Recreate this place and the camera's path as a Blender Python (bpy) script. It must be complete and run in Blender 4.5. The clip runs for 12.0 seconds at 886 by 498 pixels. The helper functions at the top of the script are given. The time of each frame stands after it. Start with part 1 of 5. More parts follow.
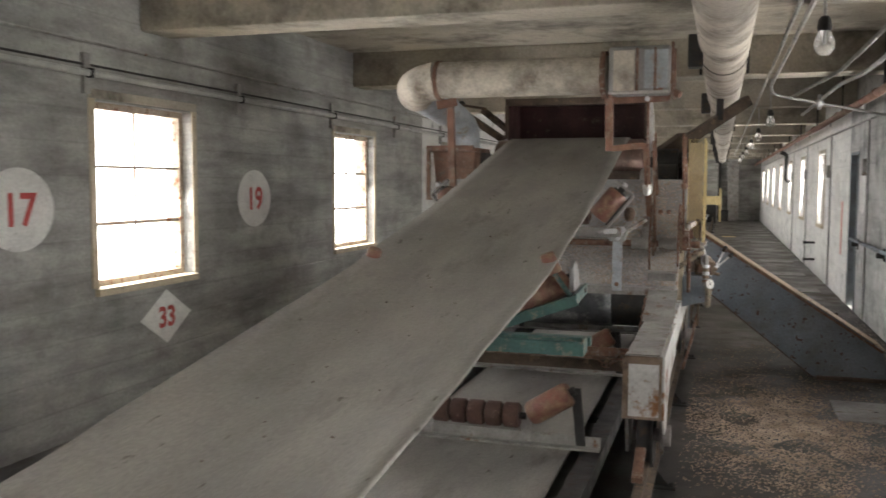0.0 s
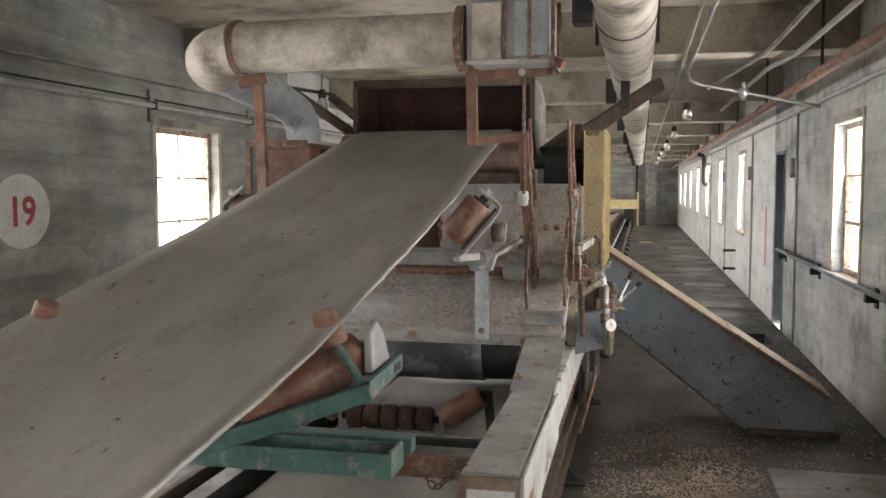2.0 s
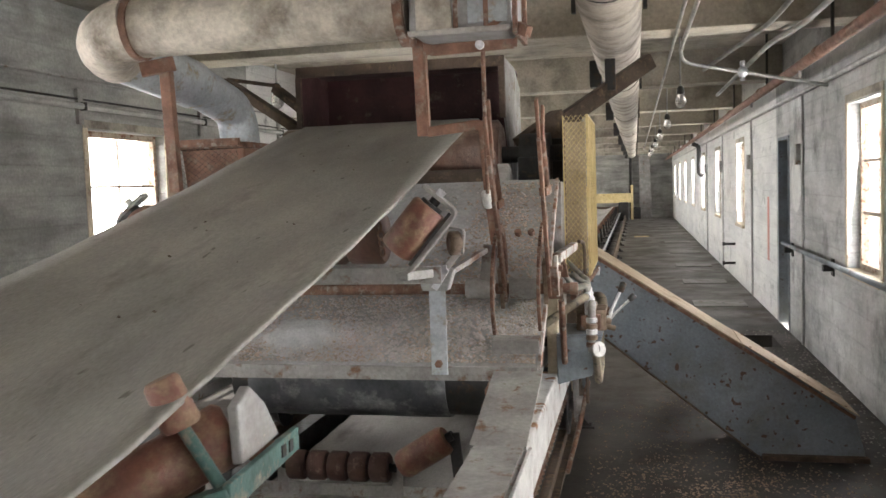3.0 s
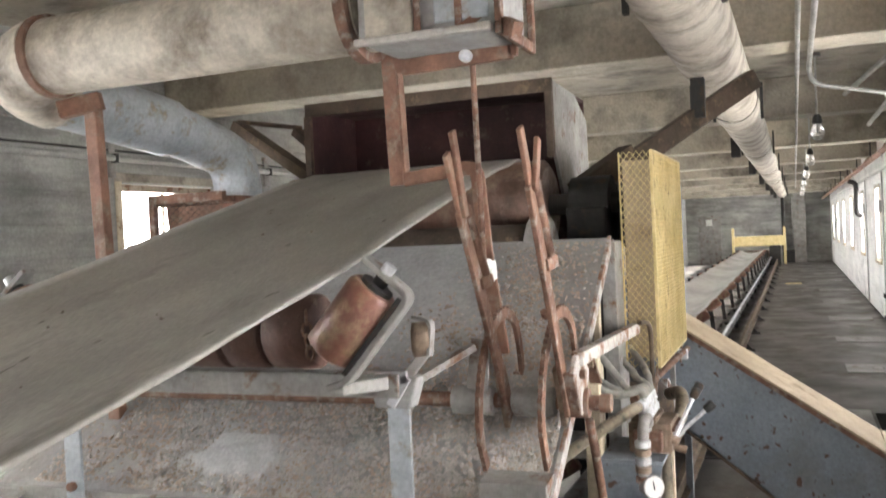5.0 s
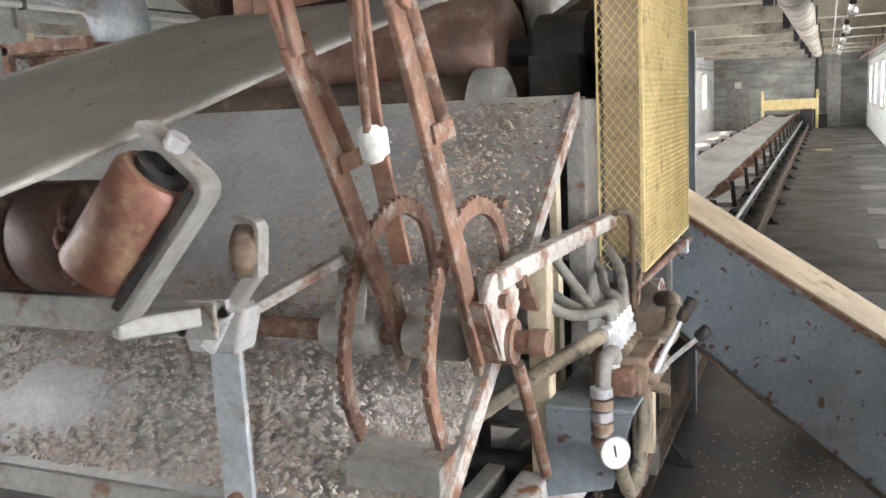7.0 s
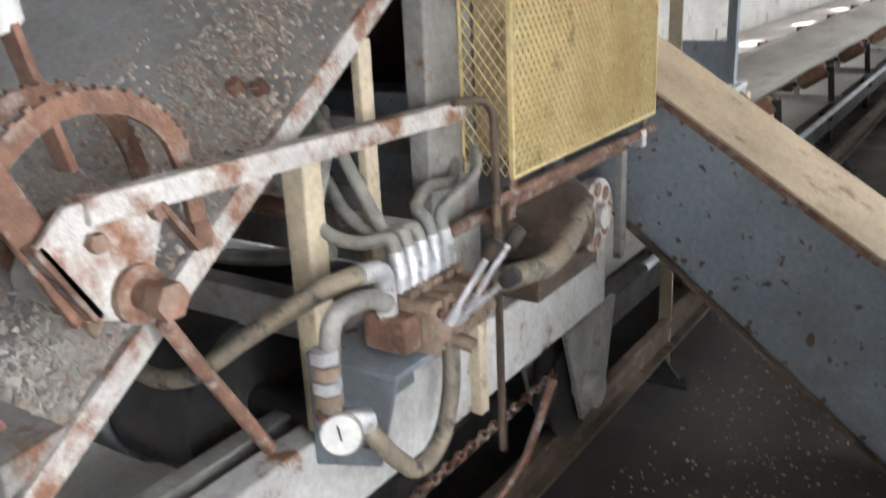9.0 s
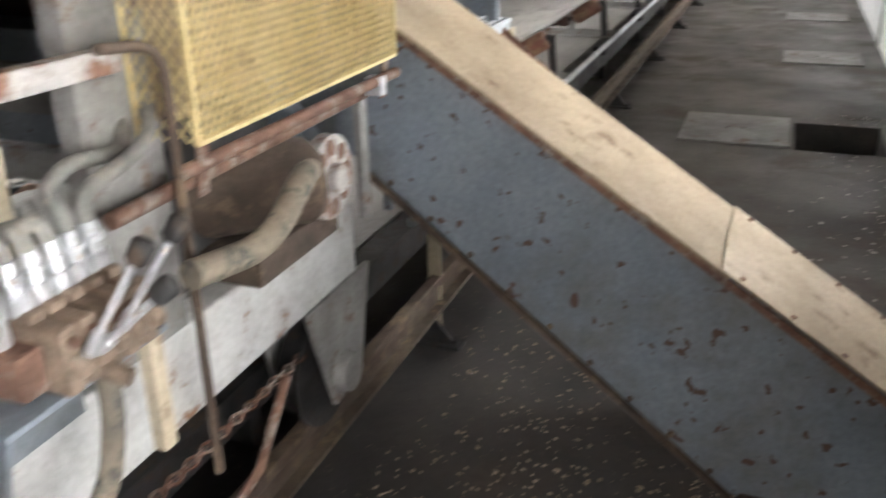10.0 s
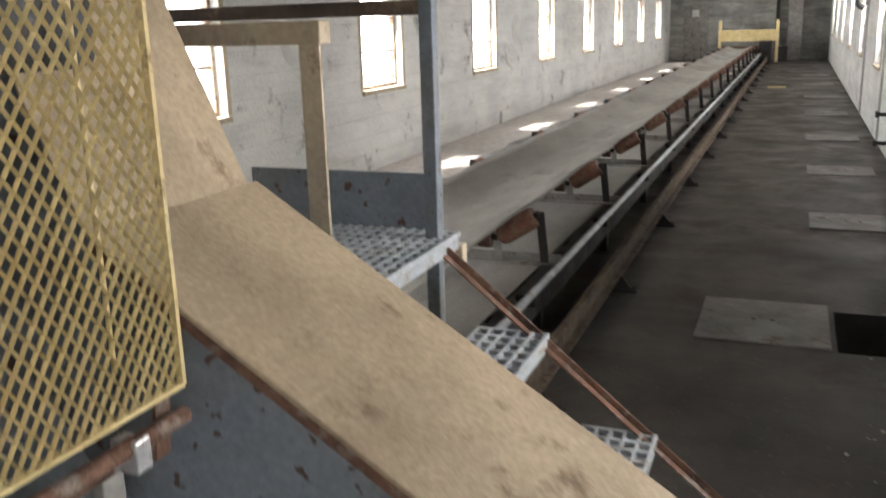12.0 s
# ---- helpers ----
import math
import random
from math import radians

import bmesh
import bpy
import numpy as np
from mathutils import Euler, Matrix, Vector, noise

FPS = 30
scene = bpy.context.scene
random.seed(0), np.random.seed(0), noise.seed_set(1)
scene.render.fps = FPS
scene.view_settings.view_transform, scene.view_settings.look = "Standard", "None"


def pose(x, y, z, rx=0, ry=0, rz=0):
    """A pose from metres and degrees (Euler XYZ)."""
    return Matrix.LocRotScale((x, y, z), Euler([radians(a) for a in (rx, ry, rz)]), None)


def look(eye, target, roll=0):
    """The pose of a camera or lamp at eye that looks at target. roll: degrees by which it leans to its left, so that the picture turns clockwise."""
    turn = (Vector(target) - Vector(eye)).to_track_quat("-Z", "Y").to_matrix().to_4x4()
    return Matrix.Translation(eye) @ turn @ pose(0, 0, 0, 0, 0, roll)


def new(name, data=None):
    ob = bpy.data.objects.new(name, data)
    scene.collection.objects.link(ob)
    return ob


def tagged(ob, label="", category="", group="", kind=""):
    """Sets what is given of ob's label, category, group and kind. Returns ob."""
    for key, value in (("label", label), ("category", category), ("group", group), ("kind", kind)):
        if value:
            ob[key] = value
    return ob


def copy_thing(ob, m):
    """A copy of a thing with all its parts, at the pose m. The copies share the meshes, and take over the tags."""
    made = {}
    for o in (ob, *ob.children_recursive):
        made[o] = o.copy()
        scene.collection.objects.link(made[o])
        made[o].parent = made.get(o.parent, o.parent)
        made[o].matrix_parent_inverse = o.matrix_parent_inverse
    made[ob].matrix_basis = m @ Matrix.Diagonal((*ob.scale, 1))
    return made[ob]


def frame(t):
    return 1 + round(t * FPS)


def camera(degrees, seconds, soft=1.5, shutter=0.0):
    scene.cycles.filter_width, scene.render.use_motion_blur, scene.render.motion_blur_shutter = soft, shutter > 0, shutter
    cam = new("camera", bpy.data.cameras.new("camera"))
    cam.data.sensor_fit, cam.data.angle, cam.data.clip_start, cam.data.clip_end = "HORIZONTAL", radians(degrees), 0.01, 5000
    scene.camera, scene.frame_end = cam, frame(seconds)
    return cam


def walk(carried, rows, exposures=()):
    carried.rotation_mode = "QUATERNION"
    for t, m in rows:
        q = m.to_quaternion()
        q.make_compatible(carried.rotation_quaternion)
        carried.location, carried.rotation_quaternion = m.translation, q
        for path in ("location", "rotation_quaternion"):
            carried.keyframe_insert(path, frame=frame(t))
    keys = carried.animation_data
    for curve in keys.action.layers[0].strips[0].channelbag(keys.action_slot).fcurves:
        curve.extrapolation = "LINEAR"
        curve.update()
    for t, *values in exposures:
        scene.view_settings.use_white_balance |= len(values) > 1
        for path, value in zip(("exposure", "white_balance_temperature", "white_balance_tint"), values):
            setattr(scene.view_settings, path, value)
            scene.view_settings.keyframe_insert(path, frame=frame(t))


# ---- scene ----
cam = camera(53.4, 12.0, shutter=0.35)
METRES, EYE, TILT, LEAN, TURN = 7.2, 1.64, 0.0, 0.0, 17.5
ROWS = [
    (0.0, 0.0, 0.0, 0.0, 0.02, -4.28, -0.22),
    (0.5, 0.0217, 0.0569, 0.0016, -4.18, -4.68, -0.17),
    (1.0, 0.0388, 0.1214, 0.0019, -6.43, -4.76, 0.64),
    (1.5, 0.0652, 0.1824, 0.0007, -5.99, -4.39, 0.03),
    (2.0, 0.0865, 0.2366, 0.0017, -4.85, -3.99, 0.11),
    (2.5, 0.1062, 0.294, 0.0025, -6.13, -3.85, 1.62),
    (4.5, 0.1796, 0.4546, 0.0007, 2.01, -4.91, 3.06),
    (5.0, 0.2045, 0.4863, 0.0094, 4.3, -0.85, 2.71),
    (5.5, 0.2155, 0.511, 0.0115, 5.43, 1.56, 2.89),
    (6.0, 0.218, 0.548, 0.0087, 3.78, -2.3, 3.23),
    (6.5, 0.2275, 0.5775, 0.0044, 4.37, -7.24, 3.16),
    (8.5, 0.3001, 0.6796, 0.0048, 13.2, -13.41, 2.18),
    (9.0, 0.3286, 0.6941, 0.0002, 15.74, -18.53, 2.59),
    (9.5, 0.3412, 0.7098, -0.0089, 13.33, -24.44, 3.02),
    (10.0, 0.3446, 0.7469, -0.0064, 2.9, -23.01, 0.92),
    (10.5, 0.353, 0.7783, -0.003, -6.39, -20.39, 0.17),
    (11.0, 0.3713, 0.8178, -0.0001, -4.6, -18.6, -0.37),
    (11.5, 0.3811, 0.8521, 0.0016, 0.44, -18.12, -0.5),
    (12.0, 0.375, 0.8929, 0.0038, 3.9, -14.42, 1.64),
]
walk(cam, [(t, pose(0, 0, EYE, TILT, LEAN, TURN) @ pose(METRES * x, METRES * y, METRES * z, 90 + pitch, roll, yaw)) for t, x, y, z, yaw, pitch, roll in ROWS],
     exposures=((0, 1.35, 6500, 10), (0.5, 1.35, 6500, 10), (1.0, 1.45, 6500, 10), (2.5, 1.7, 6450, 10), (4.5, 2.1, 6350, 10), (5.5, 2.2, 6400, 10), (6.5, 2.25, 6250, 9),
                (8.5, 2.25, 6000, 9), (9.0, 1.92, 6000, 9), (9.5, 2.0, 6000, 10), (10.0, 2.3, 6200, 10), (10.5, 2.1, 6250, 10), (11.2, 1.75, 6350, 10), (12, 1.5, 6400, 10)))

# ---- world, sun, window light ----
world = bpy.data.worlds.new("world")
scene.world = world
world.use_nodes = True
sky = world.node_tree.nodes.new("ShaderNodeTexSky")
sky.sky_type, sky.sun_disc = "NISHITA", False
sky.sun_elevation, sky.sun_rotation = radians(57), radians(-120)
world.node_tree.nodes["Background"].inputs["Strength"].default_value = 0.15
world.node_tree.links.new(sky.outputs[0], world.node_tree.nodes["Background"].inputs["Color"])
sun = new("sun", bpy.data.lights.new("sun", "SUN"))
sun.data.energy, sun.data.angle, sun.data.color = 5.0, radians(0.6), (1.0, 0.95, 0.86)
sun.matrix_world = look((-10, -5.5, 20), (-10 + 1.0, -5.5 + 0.55, 20 - 1.75))

XL, XR, Y0, Y1, ZC, ZB = -3.9, 1.67, -4.2, 42.0, 3.06, 2.69
PITCH = 3.73
LEFT_WINDOWS = [5.37 + PITCH * k for k in range(-2, 10)]
RIGHT_WINDOWS = [9.32 + PITCH * k for k in (-3, -2, -1, 0, 2, 3, 4, 5, 6, 7, 8)]
SKYCOLOR = (1.0, 0.95, 0.92)
for x, ys, side, power, down in ((XL - 0.05, LEFT_WINDOWS, 1, 10.0, 0.95), (XR + 0.05, RIGHT_WINDOWS, -1, 8.5, -0.12)):
    for y in ys:
        lamp = new("window_light", bpy.data.lights.new("window_light", "AREA"))
        lamp.data.shape, lamp.data.size, lamp.data.size_y = "RECTANGLE", 1.0, 1.1
        lamp.data.energy, lamp.data.color = power, SKYCOLOR
        lamp.matrix_world = look((x, y, 1.57), (x + side, y, 1.57 - down))


# ---- materials ----
def ramp(nt, source, stops):
    node = nt.nodes.new("ShaderNodeValToRGB")
    while len(node.color_ramp.elements) < len(stops):
        node.color_ramp.elements.new(0.5)
    for el, (pos, col) in zip(node.color_ramp.elements, stops):
        el.position, el.color = pos, (*col, 1) if len(col) == 3 else col
    nt.links.new(source, node.inputs[0])
    return node.outputs[0]


def mat(name, base, dark=None, patch=None, rough=0.7, metal=0.0, scale=3.0, grain=60.0, bump=0.25, cover=0.5, stretch=(1, 1, 1),
        speck=None, speck_scale=30.0, speck_at=0.66, boards=0.0, patch_scale=None, edge=0.06, streaks=(0.45, 0.85, 1.2)):
    """base mottled with dark at a large scale and a fine grain; patch: rust, dirt or bare metal in blotches; speck: small marks;
    boards: height of form boards cast into concrete."""
    m = bpy.data.materials.new(name)
    m.use_nodes = True
    nt = m.node_tree
    bsdf = nt.nodes["Principled BSDF"]
    dark = dark or tuple(c * 0.65 for c in base)
    co = nt.nodes.new("ShaderNodeTexCoord")
    mp = nt.nodes.new("ShaderNodeMapping")
    mp.inputs["Scale"].default_value = stretch
    info = nt.nodes.new("ShaderNodeObjectInfo")
    shift = nt.nodes.new("ShaderNodeMath")
    shift.operation = "MULTIPLY"
    shift.inputs[1].default_value = 17.0
    nt.links.new(info.outputs["Random"], shift.inputs[0])
    nt.links.new(co.outputs["Object"], mp.inputs["Vector"])
    nt.links.new(shift.outputs[0], mp.inputs["Location"])

    def noise_node(s, detail=4.0, rougher=0.55, source=None):
        n = nt.nodes.new("ShaderNodeTexNoise")
        n.inputs["Scale"].default_value, n.inputs["Detail"].default_value, n.inputs["Roughness"].default_value = s, detail, rougher
        nt.links.new(source or mp.outputs[0], n.inputs["Vector"])
        return n.outputs["Fac"]

    def mix(fac, a, b, blend="MIX"):
        n = nt.nodes.new("ShaderNodeMix")
        n.data_type, n.blend_type = "RGBA", blend
        for sock, v in ((n.inputs[0], fac), (n.inputs[6], a), (n.inputs[7], b)):
            if isinstance(v, bpy.types.NodeSocket):
                nt.links.new(v, sock)
            else:
                sock.default_value = v if isinstance(v, float) else (*v, 1)
        return n.outputs[2]

    big, fine = noise_node(scale, 5.0, 0.6), noise_node(grain, 3.0, 0.6)
    col = ramp(nt, big, [(0.3, dark), (0.62, base)])
    tone = ramp(nt, fine, [(0.25, (0.72, 0.72, 0.72)), (0.75, (1.12, 1.12, 1.12))])
    col = mix(0.8, col, tone, "MULTIPLY")
    height = fine
    roughness = ramp(nt, big, [(0.3, (min(1, rough + 0.15),) * 3), (0.7, (max(0.05, rough - 0.1),) * 3)])
    if boards:
        sep = nt.nodes.new("ShaderNodeSeparateXYZ")
        nt.links.new(co.outputs["Object"], sep.inputs[0])
        div = nt.nodes.new("ShaderNodeMath")
        div.operation = "DIVIDE"
        nt.links.new(sep.outputs["Z"], div.inputs[0])
        div.inputs[1].default_value = boards
        fr = nt.nodes.new("ShaderNodeMath")
        fr.operation = "FRACT"
        nt.links.new(div.outputs[0], fr.inputs[0])
        line = ramp(nt, fr.outputs[0], [(0.0, (0, 0, 0)), (0.05, (1, 1, 1)), (0.95, (1, 1, 1)), (1.0, (0, 0, 0))])
        wide = nt.nodes.new("ShaderNodeMapping")
        wide.inputs["Scale"].default_value = (0.55, 0.55, 3.2)
        nt.links.new(co.outputs["Object"], wide.inputs["Vector"])
        streak = noise_node(1.6, 5.0, 0.65, wide.outputs[0])
        col = mix(0.75, col, ramp(nt, streak, [(p, (s, s, s * 0.99)) for p, s in zip((0.34, 0.5, 0.66), streaks)]), "MULTIPLY")
        faint = mix(0.13, (1.0, 1.0, 1.0), line)
        col = mix(1.0, col, faint, "MULTIPLY")
        height = mix(0.5, fine, line)
    if patch:
        blot = noise_node(patch_scale or scale * 2.3, 6.0, 0.68)
        fac = ramp(nt, blot, [(cover - edge, (0, 0, 0)), (cover + edge, (1, 1, 1))])
        rust = ramp(nt, noise_node(grain * 0.6, 4.0, 0.7), [(0.3, tuple(c * 0.55 for c in patch)), (0.7, patch)])
        col = mix(fac, rust, col)
        roughness = mix(fac, (0.9, 0.9, 0.9), roughness)
        if metal:
            nt.links.new(mix(fac, (0.0, 0.0, 0.0), (metal,) * 3), bsdf.inputs["Metallic"])
    elif metal:
        bsdf.inputs["Metallic"].default_value = metal
    if speck:
        sp = noise_node(speck_scale, 2.0, 0.5)
        col = mix(ramp(nt, sp, [(speck_at, (0, 0, 0)), (speck_at + 0.05, (1, 1, 1))]), col, speck)
    nt.links.new(col, bsdf.inputs["Base Color"])
    nt.links.new(roughness, bsdf.inputs["Roughness"])
    b = nt.nodes.new("ShaderNodeBump")
    b.inputs["Strength"].default_value, b.inputs["Distance"].default_value = bump, 0.01
    nt.links.new(height, b.inputs["Height"])
    nt.links.new(b.outputs[0], bsdf.inputs["Normal"])
    return m


RUST = (0.24, 0.085, 0.035)
M_CONC = mat("board_formed_concrete", (0.47, 0.465, 0.44), (0.27, 0.27, 0.26), scale=1.1, grain=45, bump=0.35, rough=0.9, boards=0.21,
             patch=(0.22, 0.21, 0.19), cover=0.36, patch_scale=1.6, edge=0.12)
M_WHITEWALL = mat("whitewashed_concrete", (0.84, 0.84, 0.82), (0.72, 0.72, 0.72), streaks=(0.8, 1.0, 1.08), scale=1.2, grain=40, bump=0.3, rough=0.88, boards=0.21,
                  patch=(0.36, 0.36, 0.35), cover=0.35, patch_scale=2.6, edge=0.06)
# Stained whitewash, greyed further: the near wall's dimmer light is in this colour.
M_SHADEWASH = mat("shaded_stained_whitewash", (0.6, 0.605, 0.6), (0.42, 0.42, 0.415), streaks=(0.62, 0.95, 1.12), scale=1.3, grain=40, bump=0.3, rough=0.9, boards=0.21,
                 patch=(0.24, 0.24, 0.235), cover=0.39, patch_scale=2.2, edge=0.1)
M_CEIL = mat("dusty_cream_ceiling", (0.56, 0.51, 0.42), (0.34, 0.31, 0.26), scale=1.0, grain=40, bump=0.3, rough=0.92,
             patch=(0.2, 0.18, 0.15), cover=0.42, patch_scale=1.7, edge=0.1)
M_FLOOR = mat("worn_dark_floor", (0.062, 0.056, 0.051), (0.024, 0.023, 0.022), scale=1.3, grain=35, bump=0.16, rough=0.42,
              patch=(0.13, 0.104, 0.083), cover=0.37, patch_scale=1.5, edge=0.12, speck=(0.19, 0.15, 0.11), speck_scale=55, speck_at=0.69)
M_PLATE = mat("galvanised_plate", (0.32, 0.318, 0.31), (0.21, 0.21, 0.2), rough=0.6, metal=0.3, scale=4, patch=(0.25, 0.2, 0.15), cover=0.38)
M_BELT = mat("dusty_grey_belt", (0.37, 0.35, 0.32), (0.25, 0.24, 0.22), scale=1.5, grain=90, bump=0.12, rough=0.8, stretch=(1.6, 0.5, 1),
             patch=(0.2, 0.19, 0.17), cover=0.34, patch_scale=2.0, edge=0.1, speck=(0.15, 0.14, 0.12), speck_scale=16, speck_at=0.71)
M_WHITESTEEL = mat("white_paint_rusting", (0.64, 0.64, 0.62), (0.4, 0.39, 0.375), rough=0.5, scale=5, patch=(0.3, 0.15, 0.07), cover=0.4, edge=0.03, patch_scale=5)
M_GREYSTEEL = mat("grey_dusty_steel", (0.36, 0.35, 0.33), (0.22, 0.21, 0.2), rough=0.6, scale=5, patch=(0.22, 0.12, 0.07), cover=0.38, metal=0.2)
M_APRON = mat("worn_apron_plate", (0.4, 0.4, 0.395), (0.26, 0.25, 0.24), rough=0.72, scale=2.2, patch=(0.34, 0.305, 0.28), cover=0.4, edge=0.12, patch_scale=2.4,
              speck=(0.46, 0.4, 0.35), speck_scale=80, speck_at=0.69)
M_RUST = mat("rusty_steel", (0.235, 0.128, 0.085), (0.105, 0.062, 0.045), rough=0.85, scale=14, grain=110, bump=0.5, patch=(0.35, 0.3, 0.26), cover=0.42, patch_scale=22)
M_REDSTEEL = mat("red_oxide_paint", (0.265, 0.135, 0.088), (0.14, 0.074, 0.05), rough=0.65, scale=9, patch=(0.3, 0.22, 0.17), cover=0.43, patch_scale=16, grain=90)
M_ROLLER = mat("worn_red_roller", (0.24, 0.1, 0.068), (0.13, 0.062, 0.046), rough=0.4, scale=8, patch=(0.36, 0.25, 0.16), cover=0.45, grain=80, edge=0.1)
M_DISC = mat("brown_rubber_disc", (0.13, 0.065, 0.048), (0.075, 0.042, 0.033), rough=0.6, scale=9, patch=(0.28, 0.2, 0.15), cover=0.36)
M_GREEN = mat("teal_paint", (0.068, 0.15, 0.135), (0.045, 0.095, 0.085), rough=0.5, scale=6, patch=(0.33, 0.29, 0.23), cover=0.4)
M_BLUE = mat("blue_grey_paint", (0.235, 0.27, 0.31), (0.15, 0.175, 0.2), rough=0.55, scale=2.2, patch=(0.2, 0.2, 0.19), cover=0.42, edge=0.12, patch_scale=3.0, grain=60, speck=(0.09, 0.05, 0.035), speck_scale=24, speck_at=0.65)
M_TAN = mat("tan_dusty_paint", (0.47, 0.375, 0.255), (0.33, 0.26, 0.175), rough=0.7, scale=3.5, patch=(0.27, 0.2, 0.13), cover=0.36, grain=70)
M_CREAM = mat("cream_paint", (0.58, 0.5, 0.36), (0.43, 0.36, 0.26), rough=0.6, scale=5, patch=(0.3, 0.2, 0.12), cover=0.36)
M_YELLOW = mat("yellow_paint", (0.72, 0.59, 0.3), (0.58, 0.45, 0.2), rough=0.5, scale=6, patch=(0.4, 0.3, 0.16), cover=0.36)
M_DUCT = mat("off_white_duct", (0.64, 0.585, 0.5), (0.42, 0.37, 0.31), rough=0.65, scale=1.6, patch=(0.2, 0.165, 0.13), cover=0.43, grain=50, edge=0.12)
M_GALV = mat("galvanised_duct", (0.5, 0.54, 0.57), (0.36, 0.39, 0.42), rough=0.5, metal=0.4, scale=5, patch=(0.42, 0.36, 0.28), cover=0.4)
M_PIPE = mat("grey_conduit", (0.5, 0.5, 0.48), (0.36, 0.36, 0.35), rough=0.45, metal=0.5, scale=6)
M_BLACK = mat("greasy_black_steel", (0.035, 0.033, 0.032), (0.018, 0.018, 0.018), rough=0.55, scale=6, patch=(0.1, 0.07, 0.05), cover=0.4)
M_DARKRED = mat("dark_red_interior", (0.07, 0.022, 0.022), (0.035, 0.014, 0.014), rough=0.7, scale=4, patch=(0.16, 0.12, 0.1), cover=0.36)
M_DARKBROWN = mat("dark_brown_steel", (0.12, 0.085, 0.06), (0.06, 0.045, 0.035), rough=0.75, scale=6, patch=(0.24, 0.17, 0.11), cover=0.4)
M_HOSE = mat("dusty_hose", (0.3, 0.25, 0.18), (0.17, 0.15, 0.12), rough=0.7, scale=10, patch=(0.1, 0.1, 0.09), cover=0.42)
M_HOSEGREY = mat("grey_hose", (0.3, 0.29, 0.26), (0.17, 0.17, 0.16), rough=0.7, scale=10, patch=(0.42, 0.38, 0.32), cover=0.4)
M_CHROME = mat("bright_fitting", (0.75, 0.76, 0.78), (0.55, 0.56, 0.58), rough=0.35, metal=0.7, scale=20, patch=(0.5, 0.42, 0.34), cover=0.38)
M_WHITE = mat("white_paint_mark", (0.78, 0.78, 0.75), (0.64, 0.64, 0.62), rough=0.8, scale=7, patch=(0.5, 0.49, 0.46), cover=0.34)
M_REDMARK = mat("red_paint_mark", (0.55, 0.1, 0.09), (0.42, 0.08, 0.07), rough=0.8, scale=9)
M_PINK = mat("faded_red_mark", (0.72, 0.33, 0.28), (0.62, 0.4, 0.36), rough=0.85, scale=5)
M_SASH = mat("window_sash", (0.5, 0.42, 0.33), (0.34, 0.28, 0.21), rough=0.7, scale=8, patch=RUST, cover=0.42)
M_PELLET = mat("brown_pellets", (0.5, 0.405, 0.335), (0.31, 0.24, 0.19), rough=0.9, scale=14, grain=40)
M_DUST = mat("pale_spilled_dust", (0.52, 0.49, 0.46), (0.37, 0.34, 0.31), rough=0.95, scale=10)
M_DUSTFLOOR = mat("tan_spilled_dust", (0.46, 0.36, 0.275), (0.28, 0.215, 0.16), rough=0.95, scale=5)
M_FLOUR = mat("fine_white_dust", (0.5, 0.5, 0.5), (0.37, 0.365, 0.36), rough=0.95, scale=9, grain=90)
M_EARTH = mat("dry_ground", (0.3, 0.27, 0.2), (0.2, 0.19, 0.13), rough=0.95, scale=0.05, grain=2)
M_VALVE = mat("oily_dusty_casting", (0.27, 0.2, 0.145), (0.12, 0.085, 0.06), rough=0.7, scale=22, patch=(0.42, 0.36, 0.29), cover=0.36, patch_scale=18, grain=120, bump=0.15)
# Emissive colour for the added sheets outside the windows.
M_GLOW = bpy.data.materials.new("outdoor_glow")
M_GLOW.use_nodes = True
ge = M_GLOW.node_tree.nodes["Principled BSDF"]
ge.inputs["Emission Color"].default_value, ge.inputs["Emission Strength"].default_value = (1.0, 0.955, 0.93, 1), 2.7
M_SCALE = mat("scaling_white_paint", (0.56, 0.54, 0.51), (0.4, 0.38, 0.36), rough=0.75, scale=8, patch=(0.3, 0.16, 0.1), cover=0.465, edge=0.08, patch_scale=13, grain=100, bump=0.6)
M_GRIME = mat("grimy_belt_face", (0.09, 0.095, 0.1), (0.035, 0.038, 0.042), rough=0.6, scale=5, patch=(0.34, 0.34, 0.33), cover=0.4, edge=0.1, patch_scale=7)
M_PULLEY = mat("brown_red_pulley", (0.17, 0.095, 0.068), (0.085, 0.052, 0.04), rough=0.38, metal=0.3, scale=5, patch=(0.26, 0.19, 0.14), cover=0.42, edge=0.1)
M_GLASS = bpy.data.materials.new("window_glass")
M_GLASS.use_nodes = True
gb = M_GLASS.node_tree.nodes["Principled BSDF"]
gb.inputs["Transmission Weight"].default_value, gb.inputs["Roughness"].default_value, gb.inputs["IOR"].default_value = 1.0, 0.05, 1.02
gb.inputs["Base Color"].default_value = (0.95, 0.97, 0.97, 1)
M_BULB = bpy.data.materials.new("clear_lamp_glass")
M_BULB.use_nodes = True
gb = M_BULB.node_tree.nodes["Principled BSDF"]
gb.inputs["Transmission Weight"].default_value, gb.inputs["Roughness"].default_value, gb.inputs["IOR"].default_value = 0.75, 0.12, 1.3
gb.inputs["Base Color"].default_value = (0.9, 0.9, 0.88, 1)


